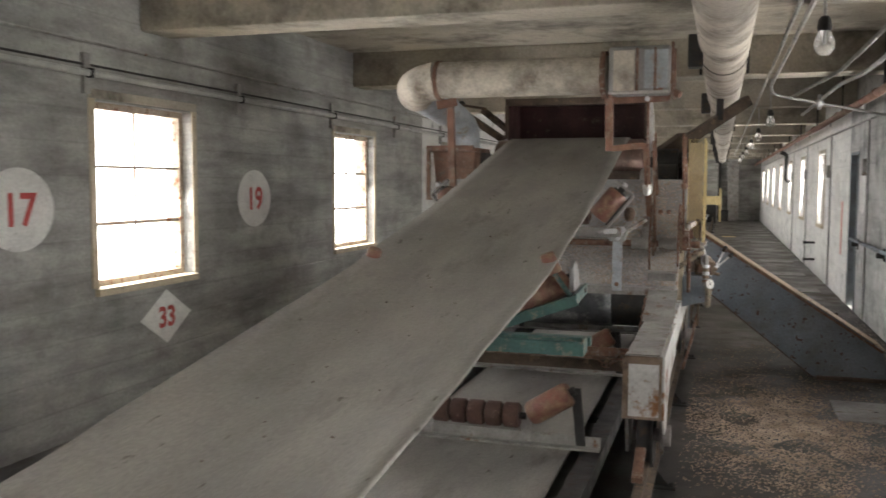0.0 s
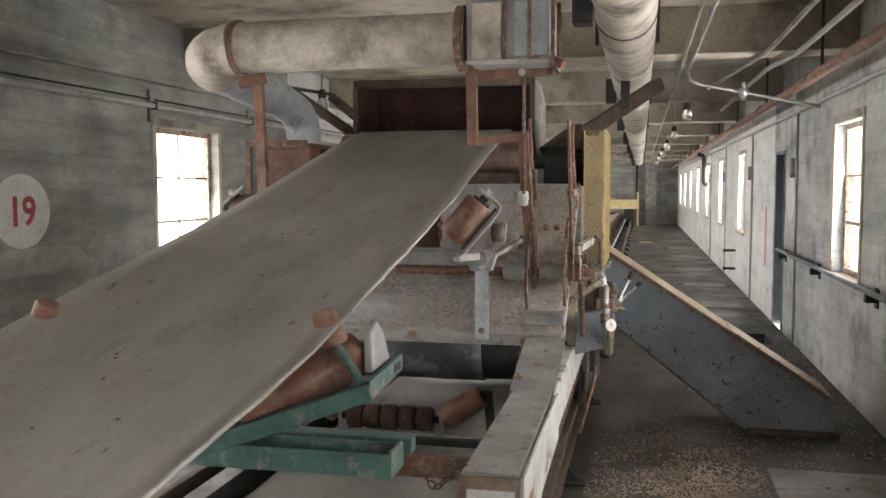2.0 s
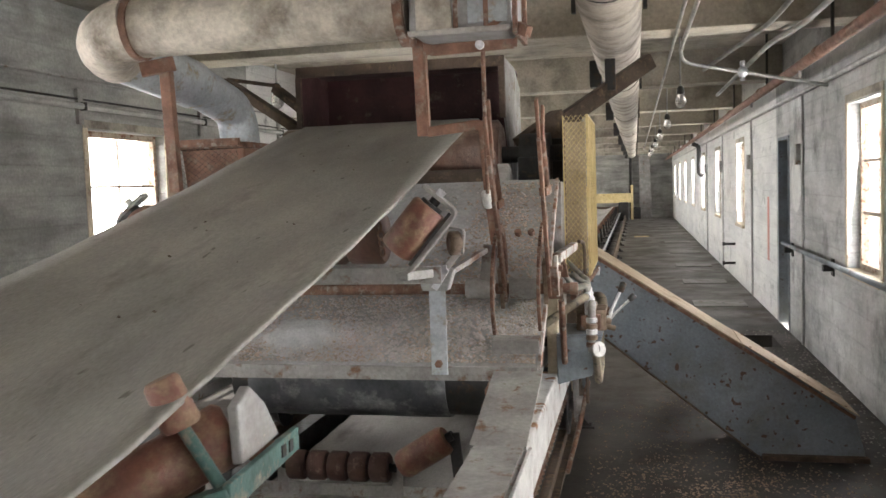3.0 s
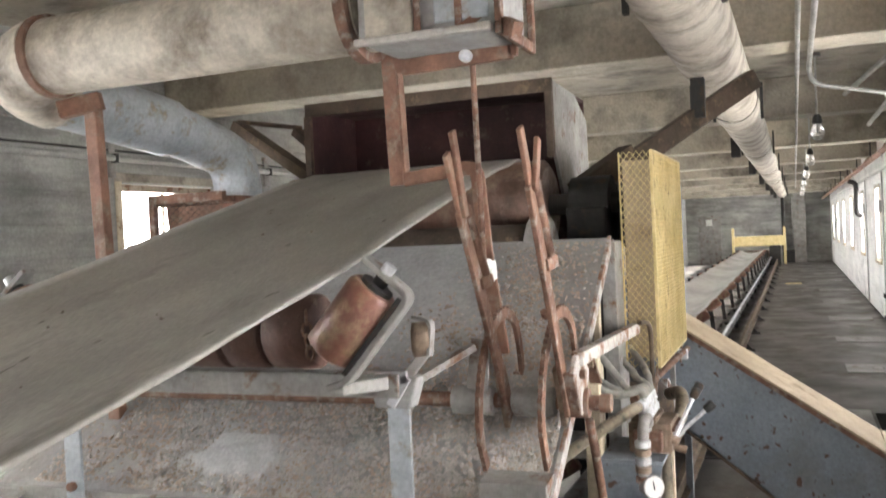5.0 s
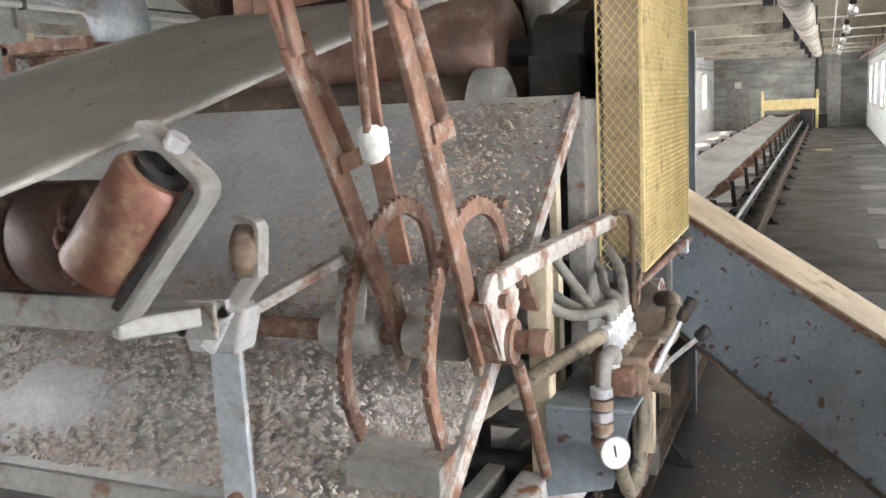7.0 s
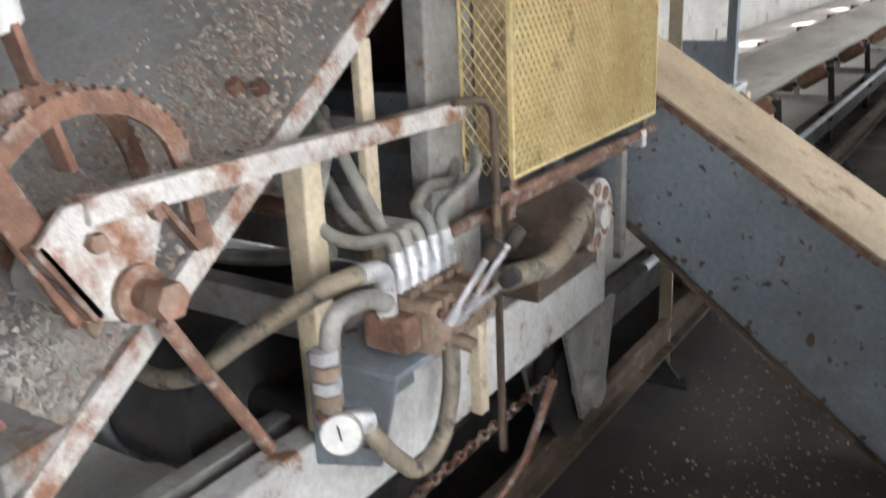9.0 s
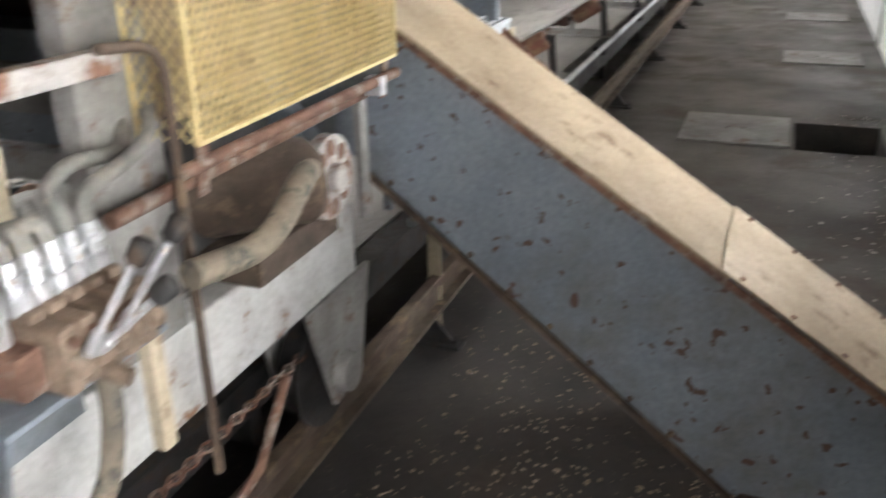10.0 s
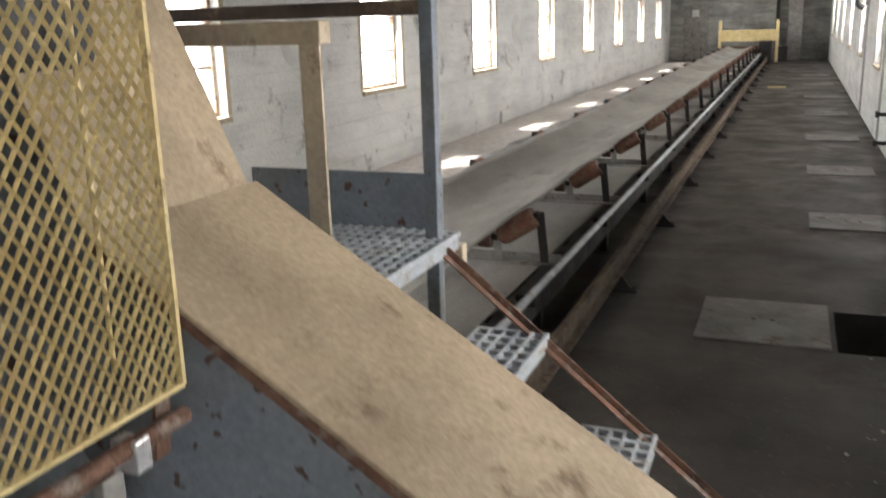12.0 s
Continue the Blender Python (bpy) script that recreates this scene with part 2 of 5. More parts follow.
# ---- mesh helpers ----
class Shape:
    """Gathers vertices and faces of one part."""

    def __init__(self):
        self.v, self.f, self.smooth = [], [], []

    def add(self, verts, faces, smooth=False):
        n = len(self.v)
        self.v += [tuple(p) for p in verts]
        self.f += [tuple(i + n for i in face) for face in faces]
        self.smooth += [smooth] * len(faces)
        return self

    def box(self, x0, x1, y0, y1, z0, z1, m=None):
        vs = [Vector((x, y, z)) for z in (z0, z1) for y in (y0, y1) for x in (x0, x1)]
        if m is not None:
            vs = [m @ p for p in vs]
        return self.add(vs, [(0, 2, 3, 1), (4, 5, 7, 6), (0, 1, 5, 4), (2, 6, 7, 3), (0, 4, 6, 2), (1, 3, 7, 5)])

    def bar(self, p, q, w, h, up=(0, 0, 1)):
        """A square bar from p to q, w wide, h high."""
        p, q = Vector(p), Vector(q)
        d = (q - p).normalized()
        s = d.cross(Vector(up))
        s = s.normalized() if s.length > 1e-4 else Vector((1, 0, 0))
        u = s.cross(d)
        vs = [e + s * a * w / 2 + u * b * h / 2 for e in (p, q) for a, b in ((-1, -1), (1, -1), (1, 1), (-1, 1))]
        return self.add(vs, [(3, 2, 1, 0), (4, 5, 6, 7), (0, 1, 5, 4), (1, 2, 6, 5), (2, 3, 7, 6), (3, 0, 4, 7)])

    def angle_bar(self, p, q, w, t, up=(0, 0, 1)):
        """An L-section from p to q."""
        p, q = Vector(p), Vector(q)
        d = (q - p).normalized()
        s = d.cross(Vector(up)).normalized()
        u = s.cross(d)
        self.bar(p + u * (w / 2), q + u * (w / 2), t, w, up)
        return self.bar(p + s * (w / 2 + t / 2) + u * t / 2, q + s * (w / 2 + t / 2) + u * t / 2, w, t, up)

    def tube(self, path, r, n=12, caps=True):
        """A round tube through the points of path; r a radius or one for each point."""
        path = [Vector(p) for p in path]
        rs = r if isinstance(r, (list, tuple)) else [r] * len(path)
        vs, fs, side = [], [], None
        for i, p in enumerate(path):
            d = (path[min(i + 1, len(path) - 1)] - path[max(i - 1, 0)]).normalized()
            if side is None:
                side = d.cross(Vector((0, 0, 1)) if abs(d.z) < 0.9 else Vector((0, 1, 0))).normalized()
            side = (side - d * side.dot(d)).normalized()
            up = side.cross(d)
            vs += [p + (side * math.cos(a) + up * math.sin(a)) * rs[i] for a in (2 * math.pi * k / n for k in range(n))]
        for i in range(len(path) - 1):
            fs += [(i * n + k, i * n + (k + 1) % n, (i + 1) * n + (k + 1) % n, (i + 1) * n + k) for k in range(n)]
        self.add(vs, fs, True)
        if caps:
            e = len(path) - 1
            self.add(vs[:n], [tuple(range(n))[::-1]])
            self.add(vs[e * n:], [tuple(range(n))])
        return self

    def ribbon(self, path, w, h, across=(1, 0, 0)):
        """A bent flat bar along path, w wide along across, h thick."""
        path, c = [Vector(p) for p in path], Vector(across)
        vs = []
        for i, p in enumerate(path):
            d = (path[min(i + 1, len(path) - 1)] - path[max(i - 1, 0)]).normalized()
            u = c.cross(d).normalized()
            vs += [p + c * a * w / 2 + u * b * h / 2 for a, b in ((-1, -1), (1, -1), (1, 1), (-1, 1))]
        fs = [(4 * i + j, 4 * i + (j + 1) % 4, 4 * i + 4 + (j + 1) % 4, 4 * i + 4 + j) for i in range(len(path) - 1) for j in range(4)]
        e = 4 * (len(path) - 1)
        return self.add(vs, fs + [(3, 2, 1, 0), (e, e + 1, e + 2, e + 3)])

    def prism(self, poly, axis, a, b):
        """A flat outline pulled from a to b along an axis; the outline's pair are the other two axes in order."""
        def place(u, w, d):
            return {"x": (d, u, w), "y": (u, d, w), "z": (u, w, d)}[axis]
        n = len(poly)
        vs = [place(u, w, a) for u, w in poly] + [place(u, w, b) for u, w in poly]
        fs = [tuple(range(n))[::-1], tuple(range(n, 2 * n))] + [(i, (i + 1) % n, n + (i + 1) % n, n + i) for i in range(n)]
        return self.add(vs, fs)

    def sphere(self, c, r, n=14, squash=1.0):
        c = Vector(c)
        prof = [(r * math.sin(math.pi * k / 8), r * squash * math.cos(math.pi * k / 8)) for k in range(9)]
        return self.tube([c + Vector((0, 0, z)) for _, z in prof], [max(q, 0.001) for q, _ in prof], n, False)

    def hexa(self, p, q, r):
        return self.tube([p, q], r, 6)


def bend(points, r, n=5):
    """A path with its corners rounded."""
    points = [Vector(p) for p in points]
    out = [points[0]]
    for a, b, c in zip(points, points[1:], points[2:]):
        k = min(r, (b - a).length * 0.49, (c - b).length * 0.49)
        s, e = b + (a - b).normalized() * k, b + (c - b).normalized() * k
        out += [s.lerp(b, t).lerp(b.lerp(e, t), t) for t in (i / n for i in range(n + 1))]
    return out + [points[-1]]


def finish(name, shape, material, bevel=0.0):
    me = bpy.data.meshes.new(name)
    me.from_pydata(shape.v, [], shape.f)
    me.polygons.foreach_set("use_smooth", shape.smooth)
    bm = bmesh.new()
    bm.from_mesh(me)
    bmesh.ops.recalc_face_normals(bm, faces=bm.faces)
    bm.to_mesh(me)
    bm.free()
    me.materials.append(material)
    ob = new(name, me)
    if bevel:
        mod = ob.modifiers.new("bevel", "BEVEL")
        mod.width, mod.segments, mod.limit_method, mod.angle_limit = bevel, 2, "ANGLE", radians(50)
    return ob


def part(name, shape, material, parent, label="", bevel=0.0):
    ob = finish(name, shape, material, bevel)
    ob.parent = parent
    return tagged(ob, label)


def thing(name, label, category, group="", kind="", at=(0, 0, 0)):
    ob = new(name)
    ob.empty_display_size = 0.05
    ob.location = at
    return tagged(ob, label, category, group, kind)


def solid(name, shape, material, label, category, kind="", group="", bevel=0.0):
    return tagged(finish(name, shape, material, bevel), label, category, group, kind)


def writing(text, size, m, material, parent, name="number"):
    cu = bpy.data.curves.new(name, "FONT")
    cu.body, cu.size, cu.align_x, cu.align_y, cu.extrude = text, size, "CENTER", "CENTER", 0.001
    cu.offset = 0.006
    cu.materials.append(material)
    ob = new(name, cu)
    ob.parent = parent
    ob.matrix_basis = m
    return ob


# ---- structure ----
def side_wall(name, x0, x1, openings, material, label, ya=Y0, yb=Y1):
    """openings: (y0, y1, z0, z1) in order along y."""
    s, y = Shape(), ya
    for a, b, z0, z1 in openings:
        s.box(x0, x1, y, a, -0.3, ZC)
        if z0 > 0:
            s.box(x0, x1, a, b, -0.3, z0)
        s.box(x0, x1, a, b, z1, ZC)
        y = b
    s.box(x0, x1, y, yb, -0.3, ZC)
    return solid(name, s, material, label, "wall", "structure")


WZ0, WZ1 = 0.93, 2.17
DOOR = (12.42, 13.05, -0.02, 2.03)
side_wall("wall_west", XL - 0.24, XL, [(y - 0.55, y + 0.55, WZ0, WZ1) for y in LEFT_WINDOWS if y < 11.5], M_CONC, "grey board-formed concrete wall with dark streaks", Y0, 11.4)
# The west wall turns paler beyond y 11.4.
side_wall("wall_west_far", XL - 0.24, XL, [(y - 0.55, y + 0.55, WZ0, WZ1) for y in LEFT_WINDOWS if y > 11.5], M_WHITEWALL, "paler far stretch of the board-formed concrete wall", 11.4, Y1)
EAST = sorted([(y - 0.47, y + 0.47, WZ0, WZ1) for y in RIGHT_WINDOWS] + [DOOR])
# Near stretch gets the greyer copy as painted shade; same wall as beyond.
side_wall("wall_east", XR, XR + 0.24, [o for o in EAST if o[0] < 13.2], M_SHADEWASH, "stained, peeling whitewashed concrete wall, its greyer tone painting in shade", Y0, 13.25)
side_wall("wall_east_far", XR, XR + 0.24, [o for o in EAST if o[0] > 13.2], M_WHITEWALL, "whitewashed board-formed concrete wall running into the distance", 13.25, Y1)
solid("wall_south", Shape().box(XL - 0.24, XR + 0.24, Y0 - 0.24, Y0, -0.3, ZC), M_CONC, "plain grey concrete end wall", "wall", "structure")
solid("wall_north", Shape().box(XL - 0.24, XR + 0.24, Y1, Y1 + 0.24, -0.3, ZC), M_CONC, "far grey concrete end wall", "wall", "structure")
HX0, HX1, HY0, HY1 = 0.93, 1.46, 11.53, 12.2
fl = Shape()
fl.box(XL, HX0, Y0, Y1, -0.25, 0).box(HX1, XR, Y0, Y1, -0.25, 0).box(HX0, HX1, Y0, HY0, -0.25, 0).box(HX0, HX1, HY1, Y1, -0.25, 0)
solid("floor", fl, M_FLOOR, "dark worn concrete floor with dust and pellets", "floor", "structure")
pit = Shape().box(HX0 - 0.1, HX1 + 0.1, HY0 - 0.1, HY1 + 0.1, -2.6, -2.5)
for a in ((HX0 - 0.1, HX0, HY0 - 0.1, HY1 + 0.1), (HX1, HX1 + 0.1, HY0 - 0.1, HY1 + 0.1), (HX0, HX1, HY0 - 0.1, HY0), (HX0, HX1, HY1, HY1 + 0.1)):
    pit.box(*a, -2.5, -0.25)
solid("floor_pit", pit, M_BLACK, "dark open bin hatch in the floor", "pit", "structure")
ce = Shape().box(XL - 0.24, XR + 0.24, Y0 - 0.24, Y1 + 0.24, ZC, ZC + 0.2)
for k in range(-2, 10):
    ce.box(XL, XR, 5.32 + PITCH * k, 5.68 + PITCH * k, ZB, ZC)
solid("ceiling", ce, M_CEIL, "dusty cream concrete ceiling with deep cross beams", "ceiling", "structure", bevel=0.012)
solid("ground", Shape().box(-900, 900, -900, 900, -22.5, -22), M_EARTH, "dry open ground far below", "ground", "structure")


# Added glowing sheets: they turn the panes white and send light indoors.
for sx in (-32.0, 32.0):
    solid("backdrop", Shape().box(sx - 0.1, sx + 0.1, -150, 220, -22, 38), M_GLOW, "plain glowing sheet standing in for the bright outdoors", "backdrop", "structure")


def window(i, x, y, half, inward):
    w = thing("window_%d" % i, "rusty steel sash window with dirty bright panes", "window", "steel windows", "structure", (x, y, 0))
    xo = -0.11 * inward
    fr = Shape()
    t = 0.045
    for a, b, c, d in ((-half, half, WZ0, WZ0 + t), (-half, half, WZ1 - t, WZ1)):
        fr.box(xo - 0.03, xo + 0.03, a, b, c, d)
    for s in (-half, half - t):
        fr.box(xo - 0.03, xo + 0.03, s, s + t, WZ0 + t, WZ1 - t)
    part("window_frame", fr, M_SASH, w, "weathered rusty frame", 0.004)
    h = (WZ1 - WZ0 - 2 * t) / 3
    for k in (1, 2):
        part("glazing_bar", Shape().box(xo - 0.016, xo + 0.016, -half + t, half - t, WZ0 + t + h * k - (0.018 if k == 1 else 0.009), WZ0 + t + h * k + 0.009), M_SASH, w)
    part("mullion", Shape().box(xo - 0.012, xo + 0.012, -0.007, 0.007, WZ0 + t, WZ1 - t), M_SASH, w)
    for c in range(2):
        for k in range(3):
            a = -half + t if c == 0 else 0.009
            b = -0.009 if c == 0 else half - t
            p = part("pane", Shape().box(xo - 0.003, xo + 0.003, a, b, WZ0 + t + h * k + 0.01, WZ0 + t + h * (k + 1) - 0.018), M_GLASS, w)
            p.visible_shadow = False
    part("window_sill", Shape().box(min(xo, 0.035 * inward), max(xo, 0.035 * inward), -half - 0.03, half + 0.03, WZ0 - 0.045, WZ0 + 0.006), M_CREAM, w, "chipped cream sill", 0.006)
    part("window_lintel", Shape().box(min(0, 0.012 * inward), max(0, 0.012 * inward), -half - 0.06, half + 0.06, WZ1 + 0.01, WZ1 + 0.07), M_CEIL, w, "", 0.004)
    for s in (-1, 1):
        part("reveal_trim", Shape().box(min(0, 0.01 * inward), max(0, 0.01 * inward), s * (half + 0.03) - 0.03, s * (half + 0.03) + 0.03, WZ0 + 0.01, WZ1 + 0.01), M_CREAM, w, "", 0.003)


n_win = 0
for y in LEFT_WINDOWS:
    n_win += 1
    window(n_win, XL, y, 0.55, 1)
for y in RIGHT_WINDOWS:
    n_win += 1
    window(n_win, XR, y, 0.47, -1)
door = thing("door_1", "dark grey steel door in the whitewashed wall", "door", kind="structure")
part("door_leaf", Shape().box(XR + 0.12, XR + 0.16, DOOR[0], DOOR[1], 0, DOOR[3]), M_BLACK, door, "", 0.004)
part("door_frame", Shape().box(XR - 0.012, XR + 0.2, DOOR[0] - 0.04, DOOR[0] + 0.005, 0, DOOR[3] + 0.04).box(XR - 0.012, XR + 0.2, DOOR[1] - 0.005, DOOR[1] + 0.04, 0, DOOR[3] + 0.04)
     .box(XR - 0.012, XR + 0.2, DOOR[0], DOOR[1], DOOR[3], DOOR[3] + 0.04), M_BLUE, door, "", 0.004)
part("door_handle", Shape().tube([(XR + 0.12, 12.55, 1.0), (XR + 0.06, 12.55, 1.0), (XR + 0.06, 12.68, 1.0)], 0.012), M_PIPE, door)


# ---- painted numbers ----
def painted_disc(x, y, z, text, r, side, squash=0.88):
    d = thing("painted_number_sign", "white painted disc" + (" with red stencilled number " + text if text else ", faded") + " on the wall", "sign", "painted bin numbers", at=(x, y, z))
    n = 40
    part("disc", Shape().prism([(r * math.cos(2 * math.pi * k / n), r * squash * math.sin(2 * math.pi * k / n)) for k in range(n)], "x", 0, 0.004 * side), M_WHITE, d)
    if text:
        writing(text, 0.27, pose(0.006 * side, 0, -0.01, 90, 0, 90 * side), M_REDMARK, d)


painted_disc(XL, 4.15, 1.475, "17", 0.28, 1)
painted_disc(XL, 6.87, 1.5, "19", 0.28, 1)
painted_disc(XL, 11.78, 1.55, "", 0.28, 1)
for k, y in enumerate((15.5, 19.2, 22.9, 26.7, 30.4)):
    painted_disc(XL, y - 0.9, 1.52, "", 0.28, 1)
for y in (12.0, 14.57, 18.6, 22.3):
    painted_disc(XR, y, 1.55, "", 0.27, -1, 1.0)
painted_disc(XR, 7.15, 1.42, "", 0.27, -1, 1.0)
cd = thing("hanging_cord", "white cord slung from a hook on the whitewashed wall", "cord")
part("hook", Shape().tube([(XR, 7.95, 2.03), (XR - 0.05, 7.95, 2.03), (XR - 0.055, 7.95, 2.0)], 0.01, 8), M_CHROME, cd)
part("line", Shape().tube([(XR - 0.045, 7.95, 2.02), (XR - 0.03, 7.6, 1.82), (XR - 0.015, 7.3, 1.66)], 0.006, 6), M_WHITE, cd)
part("rod", Shape().tube([(XR - 0.02, 7.9, 2.045), (XR - 0.02, 6.6, 2.045)], 0.008, 8), M_REDSTEEL, cd, "thin rusty rod")
dia = thing("painted_diamond_sign", "white painted diamond with red number 33 on the wall", "sign", at=(XL, 5.56, 0.65))
part("diamond", Shape().prism([(-0.31, 0), (0, -0.2), (0.31, 0), (0, 0.2)], "x", 0, 0.004), M_WHITE, dia)
writing("33", 0.21, pose(0.006, 0, -0.01, 90, 0, 90), M_REDMARK, dia)
solid("red_wall_stripe", Shape().box(XR - 0.004, XR, 13.83, 13.97, 0.63, 1.4), M_PINK, "faded red painted stripe on the whitewashed wall", "mark")


# ---- floor hatches ----
def hatch(x0, x1, y0, y1, lift=0.012):
    h = thing("hatch_plate", "grey steel hatch plate lying on the floor", "hatch", "floor hatch plates")
    part("plate", Shape().box(x0, x1, y0, y1, 0.0, lift), M_PLATE, h, "", 0.003)
    cx, cy = (x0 + x1) / 2, (y0 + y1) / 2
    for s in (-0.05, 0.05):
        part("finger_hole", Shape().tube([(cx + s, cy, lift), (cx + s, cy, lift + 0.002)], 0.014, 10), M_BLACK, h)


for y in (2.9, 6.86, 14.62, 17.2, 19.95, 23.1, 26.4, 29.7, 33.0):
    hatch(0.82, 1.48, y - 0.3, y + 0.3)
hatch(0.22, 0.9, 11.55, 12.28)
hm = thing("yellow_floor_mark", "faded yellow paint mark on the floor", "mark")
part("mark", Shape().box(0.05, 0.45, 28.7, 29.3, 0, 0.003), M_YELLOW, hm)

# ---- conveyor bed ----
BX = -1.22
for s, nm in ((-0.62, "conveyor_stringer"), (0.62, "conveyor_stringer")):
    solid(nm, Shape().box(BX + s - 0.03, BX + s + 0.03, Y0 + 0.05, 41, 0.13, 0.27).box(BX + s - 0.05, BX + s + 0.05, Y0 + 0.05, 41, 0.27, 0.278), M_BLACK,
          "greasy black steel channel carrying the conveyor", "beam", group="conveyor stringers")
rail_feet_y = [14.15 + 1.87 * k for k in range(-9, 15)]
for side in (0.885, -0.885):
    r = thing("tripper_rail", "rusty brown rail on bolted feet along the conveyor", "rail", "tripper rails")
    rx = BX + side
    part("rail_head", Shape().box(rx - 0.022, rx + 0.022, Y0 + 0.05, 40, 0.185, 0.22), M_DARKBROWN, r, "", 0.006)
    part("rail_web", Shape().box(rx - 0.008, rx + 0.008, Y0 + 0.05, 40, 0.12, 0.185), M_DARKBROWN, r)
    part("rail_flange", Shape().box(rx - 0.045, rx + 0.045, Y0 + 0.05, 40, 0.105, 0.12), M_DARKBROWN, r)
    for y in rail_feet_y:
        f = Shape().box(rx - 0.05, rx + 0.14, y - 0.035, y + 0.035, 0, 0.014)
        f.prism([(rx - 0.03, 0.012), (rx + 0.11, 0.012), (rx + 0.035, 0.105), (rx - 0.03, 0.105)], "y", y - 0.006, y + 0.006)
        f.prism([(rx - 0.045, 0.012), (rx - 0.03, 0.012), (rx - 0.03, 0.105), (rx - 0.045, 0.105)], "y", y - 0.03, y + 0.03)
        f.hexa((rx + 0.115, y, 0.012), (rx + 0.115, y, 0.035), 0.013)
        part("rail_foot", f, M_BLACK, r, "black bolted foot")
bp = thing("conveyor_pipe", "pale blue-grey steel pipe running beside the belt", "pipe")
part("pipe", Shape().tube([(-0.53, 8.9, 0.32), (-0.53, 40, 0.32)], 0.022), M_GALV, bp)
for k in range(16):
    part("bracket", Shape().box(-0.62, -0.52, 9.2 + 1.87 * k, 9.23 + 1.87 * k, 0.25, 0.31), M_BLACK, bp)
for k in range(-4, 20):
    y = 4.1 + 1.83 * k
    leg = thing("conveyor_trestle", "low black steel trestle under the conveyor", "trestle", "conveyor trestles")
    for s in (-0.62, 0.62):
        part("post", Shape().box(BX + s - 0.025, BX + s + 0.025, y - 0.025, y + 0.025, 0, 0.13), M_BLACK, leg)
    part("cross_member", Shape().box(BX - 0.59, BX + 0.59, y - 0.02, y + 0.02, 0.02, 0.06), M_BLACK, leg)


def idler():
    i = thing("troughing_idler", "rusty red three-roll troughing idler on the conveyor bed", "idler", "troughing idlers", at=(BX, 4.48, 0))
    for k in range(5):
        x = -0.235 + 0.097 * k
        part("disc", Shape().tube([(x, 0, 0.42), (x + 0.008, 0, 0.42), (x + 0.074, 0, 0.42), (x + 0.082, 0, 0.42)], [0.058, 0.066, 0.066, 0.058], 20), M_DISC, i, "worn brown rubber disc")
    part("axle", Shape().tube([(-0.27, 0, 0.42), (0.27, 0, 0.42)], 0.02), M_BLACK, i)
    for s in (-1, 1):
        a, b = Vector((s * 0.29, 0, 0.43)), Vector((s * 0.50, 0, 0.56))
        d = (b - a).normalized()
        w = part("wing_roller", Shape().tube([a, a + d * 0.02, b - d * 0.02, b], [0.055, 0.066, 0.066, 0.055], 20), M_ROLLER, i, "red painted wing roller")
        part("hub", Shape().tube([b - d * 0.005, b + d * 0.03], 0.022, 10), M_BLACK, w)
        part("bracket", Shape().bar((s * 0.27, 0, 0.285), (s * 0.27, 0, 0.44), 0.05, 0.012, (0, 1, 0)), M_GREYSTEEL, i)
        part("end_bracket", Shape().bar((s * 0.56, 0, 0.285), (s * 0.53, 0, 0.585), 0.05, 0.012, (0, 1, 0)), M_BLACK, i)
    part("base_angle", Shape().angle_bar((-0.66, 0, 0.278), (0.66, 0, 0.278), 0.06, 0.008), M_GREYSTEEL, i, "grey dusty base angle")
    return i


first_idler = idler()
for k in list(range(-4, 0)) + list(range(1, 20)):
    copy_thing(first_idler, pose(BX, 4.48 + 1.83 * k, 0))
part_rb = Shape().box(BX - 0.48, BX + 0.48, Y0 + 0.05, 40, 0.2, 0.212)
solid("return_belt", part_rb, M_BELT, "dusty grey return belt below the rollers", "belt")

# ---- the belt, up over the tripper and on ----
EDGE = [(-4.1, 0.62), (-1.5, 0.64), (0.0, 0.705), (1.77, 0.908), (2.9, 1.08), (3.9, 1.228), (4.28, 1.31), (5.14, 1.485), (5.95, 1.672), (6.7, 1.862), (7.2, 1.985)]
HY, HZ, HR = 7.4, 1.815, 0.192
belt_path = []


def edge_z(y):
    return float(np.interp(y, [p[0] for p in EDGE], [p[1] for p in EDGE]))


for k in range(76):
    y = -4.1 + 11.35 * k / 75
    belt_path.append((y, edge_z(y), 0.445 + 0.045 * min(1, max(0, (y - 1.6) / 2.6)), 0.085 * min(1, max(0, (6.3 - y) / 3))))
for a in range(100, -100, -12):
    belt_path.append((HY + (HR + 0.008) * math.cos(radians(a)), HZ + (HR + 0.008) * math.sin(radians(a)), 0.49, 0.0))
PY, PZ, PR = 6.62, 0.78, 0.19
for a in range(130, 280, 15):
    belt_path.append((PY + (PR + 0.008) * math.cos(radians(a)), PZ + (PR + 0.008) * math.sin(radians(a)), 0.47, 0.0))
for k in range(60):
    y = 7.2 + 33.0 * k / 59
    belt_path.append((y, 0.585 + 0.012 * math.sin(y * 3.4), 0.47 - 0.055 * min(1, (y - 7.2) / 2), 0.1 * min(1, (y - 7.2) / 2)))
bs, NB = Shape(), 14
for y, z, half, trough in belt_path:
    for j in range(NB + 1):
        u = -1 + 2 * j / NB
        dip = trough * max(0, 1 - max(0, (abs(u) - 0.32) / 0.68) ** 1.2)
        rag = 0.008 * noise.noise((y * 4, u * 9, 1.0)) if abs(u) == 1 else 0
        bs.v.append((BX + u * half + rag, y, z - dip + 0.004 * noise.noise((y * 1.5, u * 2, 5.0))))
